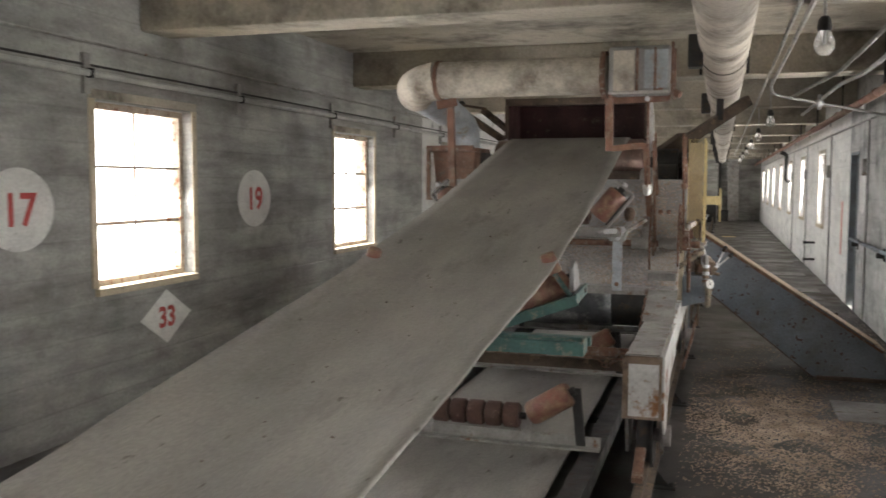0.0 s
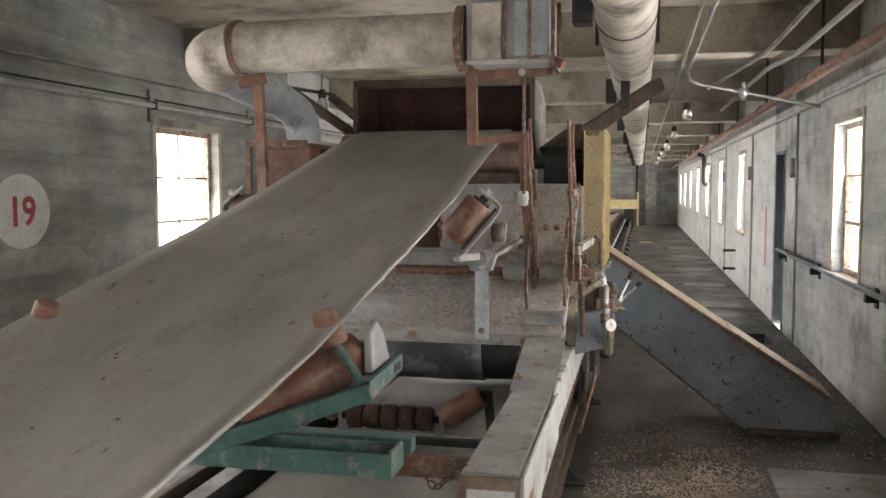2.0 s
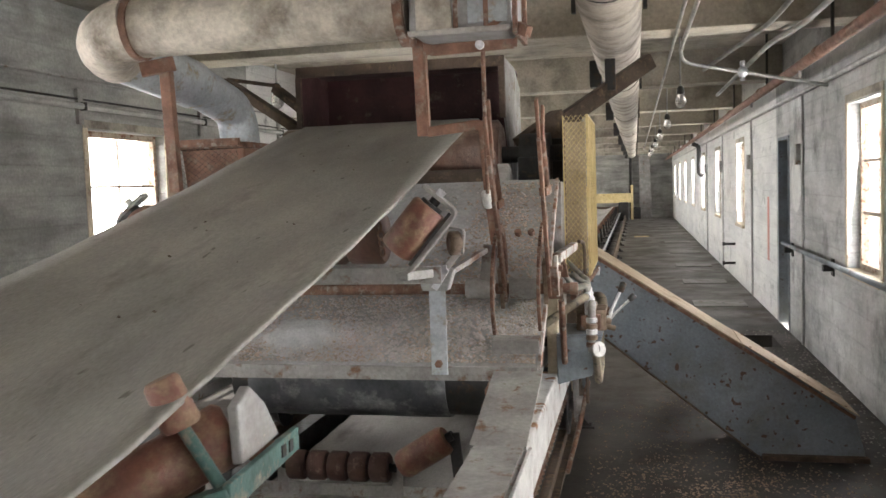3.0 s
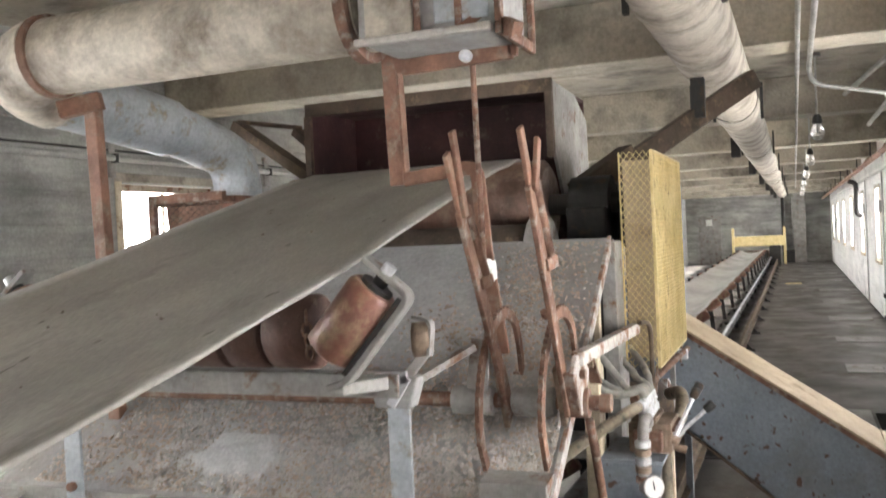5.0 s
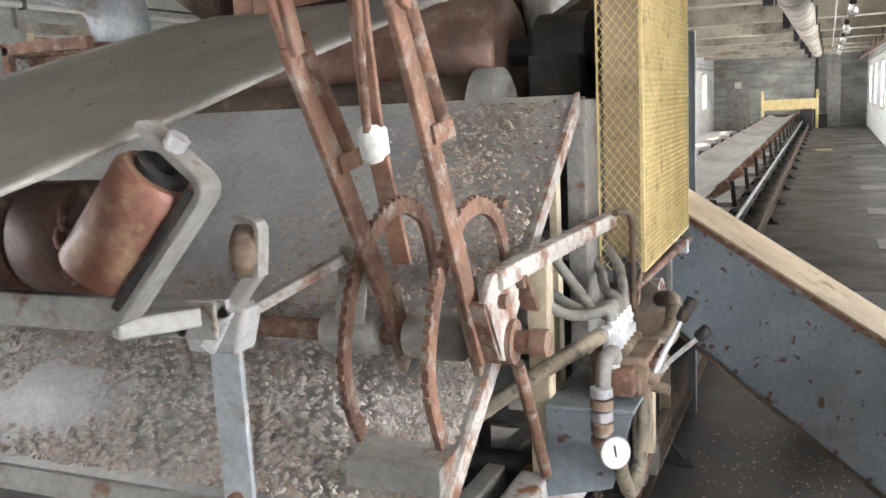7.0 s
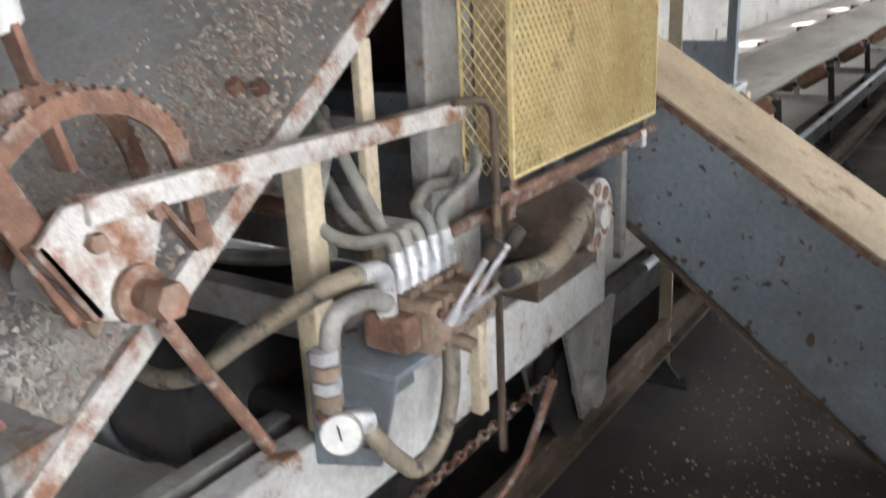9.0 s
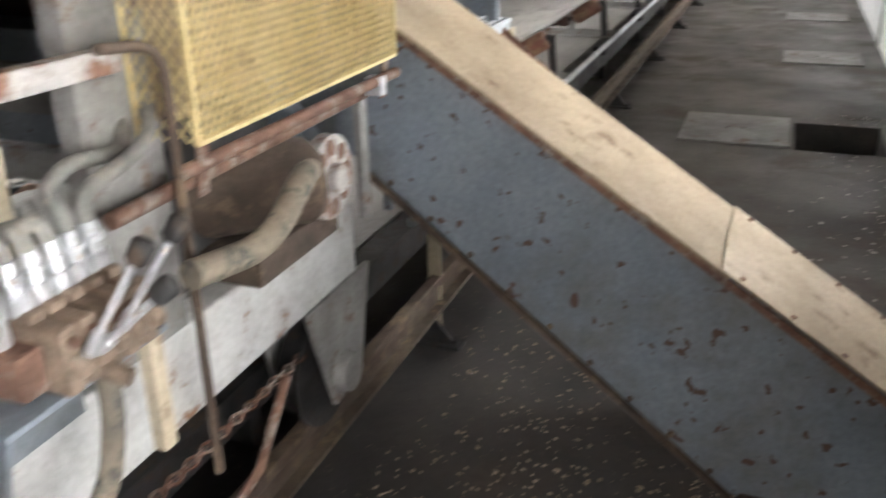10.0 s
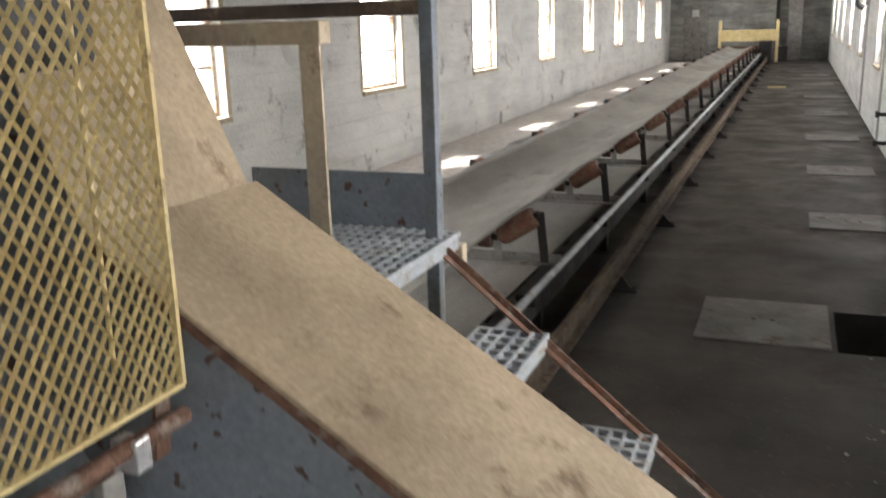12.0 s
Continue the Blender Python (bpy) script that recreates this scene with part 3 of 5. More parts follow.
for i in range(len(belt_path) - 1):
    for j in range(NB):
        a = i * (NB + 1) + j
        bs.f.append((a, a + 1, a + NB + 2, a + NB + 1))
        bs.smooth.append(True)
belt = solid("conveyor_belt", bs, M_BELT, "wide dusty grey conveyor belt climbing over the tripper", "belt")
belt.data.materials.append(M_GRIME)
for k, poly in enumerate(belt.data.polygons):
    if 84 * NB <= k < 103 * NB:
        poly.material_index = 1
md = belt.modifiers.new("thickness", "SOLIDIFY")
md.thickness, md.offset = 0.012, 0.0


# chains
def chain(path, r, name, label, parent=None):
    s = Shape()
    pts = [Vector(p) for p in path]
    for p, q in zip(pts, pts[1:]):
        n = max(1, int((q - p).length / (r * 2.4)))
        for k in range(n):
            c, d = p.lerp(q, (k + 0.5) / n), (q - p).normalized()
            side = d.cross(Vector((0.3, 0.5, 0.8))).normalized()
            if k % 2:
                side = side.cross(d)
            ring = [c + d * math.cos(a) * r * 1.6 + side * math.sin(a) * r for a in (2 * math.pi * j / 8 for j in range(9))]
            s.tube(ring, r * 0.35, 5, False)
    ob = finish(name, s, M_RUST)
    if parent:
        ob.parent = parent
    return tagged(ob, label)


# ---- tripper car ----
car = thing("tripper_car", "rusty white and grey travelling tripper carriage on rails", "conveyor tripper")
XB0, XB1 = -0.43, -0.255
for s in (0, 1):
    x0, x1 = (XB0, XB1) if s == 0 else (2 * BX - XB1, 2 * BX - XB0)
    bo, bi = ((x1 - 0.075, x1), (x0, x0 + 0.05)) if s == 0 else ((x0, x0 + 0.075), (x1 - 0.05, x1))
    part("inner_rail", Shape().box(bi[0], bi[1], 4.62, 7.85, 0.7, 0.79), M_GREYSTEEL, car, "grey-brown inner rail", 0.006)
    beam = part("side_beam", Shape().box(bo[0], bo[1], 4.62, 7.85, 0.6, 0.8), M_WHITESTEEL, car, "white painted box beam, rusting", 0.008)
    part("beam_end_box", Shape().box(x0 - 0.004, x1 + 0.004, 4.3, 4.62, 0.5, 0.805), M_WHITESTEEL, beam, "peeling white end box with rusty edges", 0.01)
    part("end_flange", Shape().box(x0 - 0.006, x1 + 0.006, 4.29, 4.3, 0.5, 0.512).box(x0 - 0.006, x1 + 0.006, 4.29, 4.3, 0.772, 0.81)
         .box(x0 - 0.006, x0 + 0.022, 4.29, 4.3, 0.512, 0.772).box(x1 - 0.008, x1 + 0.006, 4.29, 4.3, 0.512, 0.772), M_VALVE, beam, "rust-brown worn edge")
    part("side_plate", Shape().prism([(4.3, 0.81), (5.4, 0.81), (5.4, 0.62), (4.78, 0.6), (4.52, 0.4), (4.42, 0.4), (4.3, 0.5)], "x", x1 + 0.006 if s == 0 else x0 - 0.018, x1 + 0.018 if s == 0 else x0 - 0.006), M_WHITESTEEL, beam, "white gusset plate over the wheel", 0.003)
    part("cover_plate", Shape().box(x0 + 0.005, x1 - 0.005, 4.31, 5.38, 0.809, 0.817), M_GREYSTEEL, beam, "", 0.003)
    part("ramp_plate", Shape().prism([(5.38, 0.806), (5.38, 0.816), (5.96, 0.955), (5.96, 0.945)], "x", x0 - 0.01, x1), M_GREYSTEEL, beam, "grey dusty plate sloping up to the apron")
    xm = (x0 + x1) / 2
    for y in (4.55, 7.72):
        w = part("wheel", Shape().tube([(xm - 0.035, y, 0.36), (xm - 0.03, y, 0.36), (xm + 0.03, y, 0.36), (xm + 0.035, y, 0.36)], [0.125, 0.14, 0.14, 0.125], 28), M_BLACK, car, "black steel rail wheel")
        part("flange", Shape().tube([(xm + 0.035, y, 0.36), (xm + 0.048, y, 0.36)], 0.165, 28), M_BLACK, w)
        part("hub", Shape().tube([(xm - 0.06, y, 0.36), (xm + 0.1, y, 0.36)], 0.035, 14), M_GREYSTEEL, w)
        part("wheel_bracket", Shape().prism([(y - 0.16, 0.6), (y + 0.2, 0.6), (y + 0.12, 0.3), (y - 0.04, 0.27)], "x", x1 - 0.012, x1 + 0.006)
             .prism([(y - 0.16, 0.6), (y + 0.2, 0.6), (y + 0.12, 0.3), (y - 0.04, 0.27)], "x", x0 - 0.006, x0 + 0.012), M_GREYSTEEL, car, "grey gusset plate with a bearing", 0.003)
        part("bearing", Shape().tube([(x1 + 0.004, y, 0.36), (x1 + 0.04, y, 0.36)], 0.055, 16), M_GREYSTEEL, car)
    part("buffer", Shape().bar((xm, 4.3, 0.35), (xm, 4.1, 0.26), 0.05, 0.03), M_RUST, car)
# posts and cross members
for x in (-0.272, -2.16):
    part("post", Shape().bar((x, 6.57, 0.8), (x, 6.57, 1.33), 0.05, 0.05, (0, 1, 0)), M_CREAM, car, "cream square post, rusting", 0.004)
    part("post", Shape().box(x - 0.03, x + 0.02, 6.93, 7.12, 0.8, 1.66), M_GREYSTEEL, car, "grey plate post", 0.004)
    part("post", Shape().box(x - 0.03, x - 0.01, 6.76, 6.8, 0.8, 1.5), M_CREAM, car, "", 0.003)
for y, z, m in ((6.62, 1.0, M_GREYSTEEL), (6.8, 1.1, M_GREYSTEEL), (7.0, 0.9, M_BLACK), (7.1, 1.25, M_GREYSTEEL), (7.5, 0.95, M_GREYSTEEL)):
    part("cross_member", Shape().box(-2.16, -0.3, y - 0.03, y + 0.03, z - 0.04, z + 0.04), m, car, "", 0.004)
part("tie_rod", Shape().tube([(-2.1, 6.7, 1.18), (-0.3, 6.7, 1.18)], 0.02), M_RUST, car)
part("tie_bar", Shape().box(-2.0, -0.43, 4.9, 4.94, 0.6, 0.66), M_DARKBROWN, car, "rusty cross angle")
part("tie_bar", Shape().box(-2.0, -0.43, 5.28, 5.31, 0.59, 0.62), M_BLACK, car)
# head pulley, hood
hp = part("head_pulley", Shape().tube([(-1.84, HY, HZ), (-1.82, HY, HZ), (-0.62, HY, HZ), (-0.6, HY, HZ)], [HR - 0.03, HR, HR, HR - 0.03], 40), M_PULLEY, car, "large worn red-brown head pulley")
part("shaft", Shape().tube([(-2.05, HY, HZ), (-0.16, HY, HZ)], 0.045, 18), M_BLACK, hp)
part("bearing_block", Shape().box(-0.5, -0.34, HY - 0.16, HY + 0.16, HZ - 0.16, HZ - 0.02).tube([(-0.5, HY, HZ), (-0.34, HY, HZ)], 0.11, 20), M_BLACK, car, "greasy black bearing block", 0.01)
SNY, SNZ, SNR = 7.1, 1.635, 0.105
sn = part("snub_roller", Shape().tube([(-1.84, SNY, SNZ), (-1.83, SNY, SNZ), (-0.63, SNY, SNZ), (-0.62, SNY, SNZ)], [SNR - 0.012, SNR, SNR, SNR - 0.012], 32), M_DARKBROWN, car, "dark brown snub roller with dusty top")
part("end_cap", Shape().tube([(-0.61, SNY, SNZ), (-0.6, SNY, SNZ), (-0.53, SNY, SNZ), (-0.52, SNY, SNZ)], [SNR, SNR + 0.022, SNR + 0.022, SNR], 28), M_GREYSTEEL, sn, "grey dusty bearing cover")
part("shaft", Shape().tube([(-0.53, SNY, SNZ), (-0.32, SNY, SNZ)], 0.028, 12), M_BLACK, sn)
part("bearing_block", Shape().box(-2.1, -1.94, HY - 0.16, HY + 0.16, HZ - 0.16, HZ + 0.09), M_BLACK, car, "", 0.01)
for x in (-0.42, -2.02):
    part("bearing_pedestal", Shape().box(x - 0.08, x + 0.08, 7.2, 7.62, 0.8, HZ - 0.16), M_BLACK, car, "", 0.006)
part("bend_pulley", Shape().tube([(-1.78, PY, PZ), (-0.5, PY, PZ)], PR, 32), M_BLACK, car, "dark dusty bend pulley below the apron")
part("pulley_shaft", Shape().tube([(-2.1, PY, PZ), (-0.3, PY, PZ)], 0.035, 12), M_BLACK, car)
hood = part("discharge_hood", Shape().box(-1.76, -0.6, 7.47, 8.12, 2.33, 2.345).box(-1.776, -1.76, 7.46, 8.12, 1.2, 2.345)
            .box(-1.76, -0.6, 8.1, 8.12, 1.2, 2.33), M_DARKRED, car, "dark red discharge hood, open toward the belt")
part("side_cheek", Shape().prism([(7.46, 2.35), (7.86, 2.34), (8.1, 2.24), (8.12, 1.2), (7.75, 1.2), (7.66, 1.75), (7.47, 2.04)], "x", -0.6, -0.585), M_GREYSTEEL, hood, "grey steel cheek plate", 0.003)
part("front_lip", Shape().box(-1.79, -0.585, 7.44, 7.462, 2.3, 2.36), M_DARKBROWN, hood, "rusty front lip", 0.004)
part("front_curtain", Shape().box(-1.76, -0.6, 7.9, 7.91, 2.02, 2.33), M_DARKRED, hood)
for x in (-1.79, -0.615):
    part("corner_angle", Shape().box(x, x + 0.03, 7.43, 7.46, 2.02, 2.3), M_DARKBROWN, hood)
part("lower_hopper", Shape().prism([(-1.76, 1.2), (-0.6, 1.2), (-0.35, 0.86), (-1.5, 0.8)], "y", 7.9, 8.42), M_BLUE, hood, "blue-grey lower hopper", 0.004)
# apron with spilled pellets
AS = 0.715
AY0, AZ0, AY1 = 5.93, 0.955, 6.935
AZ1 = AZ0 + AS * (AY1 - AY0)
ap = part("apron", Shape().prism([(AY0, AZ0), (AY1, AZ1), (AY1, AZ1 - 0.012), (AY0, AZ0 - 0.012)], "x", -2.15, -0.275), M_APRON, car, "sloping steel apron strewn with pellets")
part("apron_rim", Shape().prism([(AY0, AZ0 + 0.006), (AY1, AZ1 + 0.006), (AY1, AZ1 - 0.045), (AY0, AZ0 - 0.045)], "x", -0.275, -0.262), M_SCALE, ap, "pale worn rim")
part("front_edge", Shape().box(-2.15, -0.275, AY0 - 0.012, AY0, AZ0 - 0.05, AZ0 + 0.004), M_GREYSTEEL, ap)
part("top_angle", Shape().box(-2.15, -0.26, AY1, AY1 + 0.05, AZ1 - 0.03, AZ1 - 0.006), M_GREYSTEEL, ap, "", 0.003)
for u, x in ((0.655, -0.42), (0.655, -0.36)):
    y = AY0 + u * (AY1 - AY0)
    part("bolt", Shape().hexa((x, y, AZ0 + AS * (y - AY0)), (x, y - 0.015, AZ0 + AS * (y - AY0) + 0.02), 0.016), M_RUST, ap)
part("cross_shaft", Shape().tube([(-2.1, 6.127, 1.238), (-0.16, 6.16, 1.232)], 0.022, 16), M_RUST, car, "long rusty brown cross shaft")
part("shaft_collar", Shape().tube([(-0.26, 6.155, 1.232), (-0.19, 6.158, 1.232)], 0.042, 16), M_RUST, car)
part("shaft_end_nut", Shape().hexa((-0.16, 6.16, 1.232), (-0.13, 6.16, 1.232), 0.027), M_REDSTEEL, car)
for x in (-0.52, -0.34):
    part("pillow_block", Shape().tube([(x - 0.06, 6.14, 1.236), (x - 0.055, 6.14, 1.236), (x + 0.055, 6.14, 1.236), (x + 0.06, 6.14, 1.236)], [0.036, 0.042, 0.042, 0.036], 16), M_GREYSTEEL, car, "", 0.006)


def slope_z(y):
    return AZ0 + AS * (y - AY0)


# idler posts on the apron, and the upper idler with its wing roller
for s in (1, -1):
    px = BX + s * 0.57
    post = part("idler_post", Shape().box(px - 0.032, px + 0.032, 5.905, 5.917, 0.93, 1.29), M_GALV, car, "grey flat-bar post bolted to the apron edge", 0.002)
    part("bolt", Shape().hexa((px, 5.905, 0.975), (px, 5.885, 0.975), 0.015), M_RUST, post)
    part("clamp", Shape().prism([(px - 0.05, 1.26), (px + 0.05, 1.26), (px + 0.075, 1.34), (px + 0.0, 1.36), (px - 0.06, 1.3)], "y", 5.87, 5.93), M_APRON, post, "pale dusty clamp", 0.006)
    a, b = Vector((BX + s * 0.462, 5.745, 1.43)), Vector((BX + s * 0.59, 5.765, 1.583))
    d = (b - a).normalized()
    w = part("wing_roller", Shape().tube([a - d * 0.012, a, b - d * 0.012, b], [0.045, 0.068, 0.07, 0.06], 28), M_ROLLER, car, "worn red wing roller carrying the belt edge")
    part("hub", Shape().tube([b - d * 0.002, b + d * 0.012], 0.045, 18).tube([b + d * 0.01, b + d * 0.04], 0.02, 12), M_BLACK, w, "greasy black hub")
    out = Vector((d.z * s, 0, -d.x * s)) * s
    out = out if out.x * s > 0 else -out
    arm = [b + d * 0.045 - out * 0.07, b + d * 0.045 + out * 0.088, a - d * 0.03 + out * 0.09, a - d * 0.07 + out * 0.06]
    yk = part("yoke", Shape().ribbon(bend(arm, 0.03), 0.05, 0.016, (0, 1, 0)), M_GREYSTEEL, car, "grey dusty bent roller yoke", 0.003)
    # Black strip paints the shaded gap between roller and yoke.
    lip = [b + d * 0.03 + out * 0.074 + Vector((0, -0.026, 0)), a - d * 0.01 + out * 0.076 + Vector((0, -0.026, 0))]
    part("grease_strip", Shape().bar(lip[0], lip[1], 0.012, 0.012), M_BLACK, yk, "dark strip standing in for shade in the roller gap")
    part("yoke_bolt", Shape().hexa(b + d * 0.05 + Vector((0, -0.01, 0)), b + d * 0.075 + Vector((0, -0.01, 0)), 0.018), M_CHROME, yk)
    part("yoke_foot", Shape().bar(a - d * 0.06 + out * 0.08, Vector((px - s * 0.01, 5.87, 1.33)), 0.04, 0.035), M_GREYSTEEL, car, "", 0.005)
    part("foot_bolt", Shape().hexa((px - s * 0.045, 5.868, 1.305), (px - s * 0.045, 5.85, 1.305), 0.014), M_RUST, post)
    part("angle_cleat", Shape().bar((px - s * 0.04, 5.862, 1.34), (px + s * 0.05, 5.862, 1.345), 0.012, 0.03).bar((px + s * 0.05, 5.862, 1.345), (px - s * 0.0, 5.862, 1.27), 0.012, 0.025), M_CHROME, post, "pale bent cleat")
    gw = Vector((px + s * 0.09, 5.9, 1.44))
    g = part("guide_wheel", Shape().tube([gw - Vector((s * 0.03, 0.02, 0)), gw - Vector((s * 0.025, 0.018, 0)), gw, gw + Vector((s * 0.006, 0.004, 0))], [0.034, 0.046, 0.046, 0.036], 20), M_VALVE, car, "small rusty guide wheel")
    part("wheel_fork", Shape().ribbon(bend([gw + Vector((s * 0.02, -0.02, -0.04)), gw + Vector((s * 0.03, -0.02, 0.05)), gw + Vector((-s * 0.03, 0.0, 0.06))], 0.02), 0.03, 0.008, (0, 1, 0)), M_GREYSTEEL, g)
    part("guide_arm", Shape().bar((px + s * 0.01, 5.89, 1.31), gw + Vector((0, 0, -0.035)), 0.03, 0.026), M_APRON, car, "pale dusty arm", 0.004)
    part("guide_strut", Shape().bar((px + s * 0.04, 5.9, 1.32), (px + s * 0.17, 6.05, 1.4), 0.03, 0.02), M_GREYSTEEL, car, "", 0.003)
    part("guide_plate", Shape().bar((px + s * 0.17, 6.06, 1.28), (px + s * 0.19, 6.06, 1.42), 0.06, 0.008, (0, 1, 0)), M_GREYSTEEL, car, "grey flat plate", 0.002)
    part("disc", Shape().tube([(BX + s * 0.395, 5.83, 1.47), (BX + s * 0.385, 5.83, 1.47), (BX + s * 0.27, 5.83, 1.47), (BX + s * 0.26, 5.83, 1.47)], [0.09, 0.1, 0.1, 0.09], 24), M_DISC, car)
    part("disc", Shape().tube([(BX + s * 0.245, 5.83, 1.47), (BX + s * 0.235, 5.83, 1.47), (BX + s * 0.14, 5.83, 1.47), (BX + s * 0.13, 5.83, 1.47)], [0.09, 0.1, 0.1, 0.09], 24), M_DISC, car)
    chain([(BX + s * 0.4, 5.74, 1.53), (BX + s * 0.41, 5.725, 1.47), (BX + s * 0.41, 5.74, 1.41)], 0.012, "chain", "greasy chain round the roller end", car)
part("disc", Shape().tube([(BX - 0.115, 5.83, 1.47), (BX + 0.115, 5.83, 1.47)], 0.1, 24), M_DISC, car)
part("idler_base", Shape().box(BX - 0.6, BX + 0.6, 5.85, 5.9, 1.29, 1.355), M_GREYSTEEL, car, "", 0.004)

# lower training idler in teal paint
ti = thing("training_idler", "teal-framed training idler with red rolls under the belt", "idler")
TY = 4.22
for s in (1, -1):
    a, b = Vector((BX + s * 0.2, TY - s * 0.13, 1.0)), Vector((BX + s * 0.5, TY + s * 0.06, 1.17))
    d = (b - a).normalized()
    w = part("wing_roller", Shape().tube([a, a + d * 0.012, b - d * 0.012, b], [0.055, 0.068, 0.068, 0.055], 24), M_ROLLER, ti, "worn red wing roller")
    part("hub", Shape().tube([b, b + d * 0.03], 0.02, 10), M_BLACK, w)
    part("end_disc", Shape().tube([a - d * 0.02, a - d * 0.004], 0.06, 18), M_BLACK, w, "greasy black end disc")
    gt, gb_ = Vector((BX + s * 0.435, TY - 0.1, 1.31)), Vector((BX + s * 0.472, TY - 0.09, 1.215))
    part("guide_roller", Shape().tube([gt, gt.lerp(gb_, 0.08), gt.lerp(gb_, 0.92), gb_], [0.03, 0.036, 0.04, 0.034], 18), M_ROLLER, ti, "small red guide roller, tilted")
    part("guide_pin", Shape().tube([gb_, Vector((BX + s * 0.555, TY - 0.11, 1.11))], 0.013, 8), M_GREEN, ti)
    part("swing_arm", Shape().bar((BX + s * 0.1, TY - s * 0.2 - 0.02, 0.93), (BX + s * 0.585, TY - 0.12, 1.095), 0.045, 0.05), M_GREEN, ti, "teal painted swing arm", 0.005)
    ep = part("end_plate", Shape().prism([(TY - 0.14, 1.07), (TY + 0.2, 1.09), (TY + 0.2, 1.14), (TY - 0.14, 1.125)], "x", BX + s * 0.58 - 0.008, BX + s * 0.58 + 0.008), M_GREEN, ti, "pale worn teal end plate with two slots", 0.003)
    for q in (0.11, 0.15):
        part("slot", Shape().box(BX + s * 0.589 - 0.002, BX + s * 0.589 + 0.002, TY + q - 0.01, TY + q + 0.01, 1.1, 1.125), M_BLACK, ep)
    part("roller_bracket", Shape().prism([(TY - 0.02, 1.12), (TY + 0.17, 1.13), (TY + 0.1, 1.22), (TY + 0.03, 1.27), (TY - 0.03, 1.24)], "x", BX + s * 0.545 - 0.012, BX + s * 0.545 + 0.012), M_APRON, ti, "pale dusty bearing bracket", 0.006)
part("centre_roller", Shape().tube([(BX - 0.12, TY, 1.02), (BX + 0.12, TY, 1.02)], 0.064, 24), M_ROLLER, ti)
part("cross_channel", Shape().box(BX - 0.6, BX + 0.6, TY + 0.02, TY + 0.035, 0.8, 0.87).box(BX - 0.6, BX + 0.6, TY + 0.035, TY + 0.16, 0.8, 0.812).box(BX - 0.6, BX + 0.6, TY + 0.15, TY + 0.162, 0.812, 0.87)
     .box(BX + 0.588, BX + 0.6, TY + 0.035, TY + 0.15, 0.812, 0.88), M_GREEN, ti, "teal painted cross channel", 0.003)
part("pivot_post", Shape().box(BX - 0.04, BX + 0.04, TY, TY + 0.08, 0.865, 0.97), M_GREEN, ti, "", 0.004)
part("rear_channel", Shape().bar((BX - 0.6, 4.5, 0.83), (BX + 0.6, 4.5, 0.83), 0.06, 0.05), M_GREEN, ti, "", 0.004)
part("support_angle", Shape().angle_bar((BX - 0.8, TY + 0.2, 0.77), (BX + 0.8, TY + 0.2, 0.77), 0.05, 0.008), M_RUST, ti, "rusty support angle")

chain([(-0.45, 5.95, 0.93), (-0.47, 5.7, 0.72), (-0.48, 5.5, 0.5)], 0.014, "chain", "rusty hanging chain", car)
chain([(-0.62, 4.45, 0.79), (-0.53, 4.42, 0.72), (-0.42, 4.36, 0.82)], 0.01, "chain", "rusty slack chain", car)
chain([(-0.3, 5.2, 0.46), (-0.3, 7.6, 0.46)], 0.012, "drive_chain", "greasy drive chain under the side beam", car)

# levers and toothed sectors
LEVERS = (
    (-0.235, (6.094, 1.232), (5.76, 1.953), (5.868, 1.935), "long rusty red lever with a forked grip",
     [(6.33, 1.235), (6.318, 1.36), (6.295, 1.425), (6.245, 1.466), (6.177, 1.484), (6.11, 1.477), (6.06, 1.448), (6.0, 1.4), (5.965, 1.35), (5.94, 1.29), (5.926, 1.235), (5.932, 1.185), (5.966, 1.1)]),
    (-0.42, (6.16, 1.205), (5.755, 1.905), (5.77, 1.96), "long rusty red lever beside the first",
     [(6.385, 1.27), (6.37, 1.36), (6.335, 1.44), (6.245, 1.476), (6.17, 1.468), (6.085, 1.427), (6.021, 1.356), (5.99, 1.29), (5.973, 1.22), (5.985, 1.14), (6.02, 1.075)]))
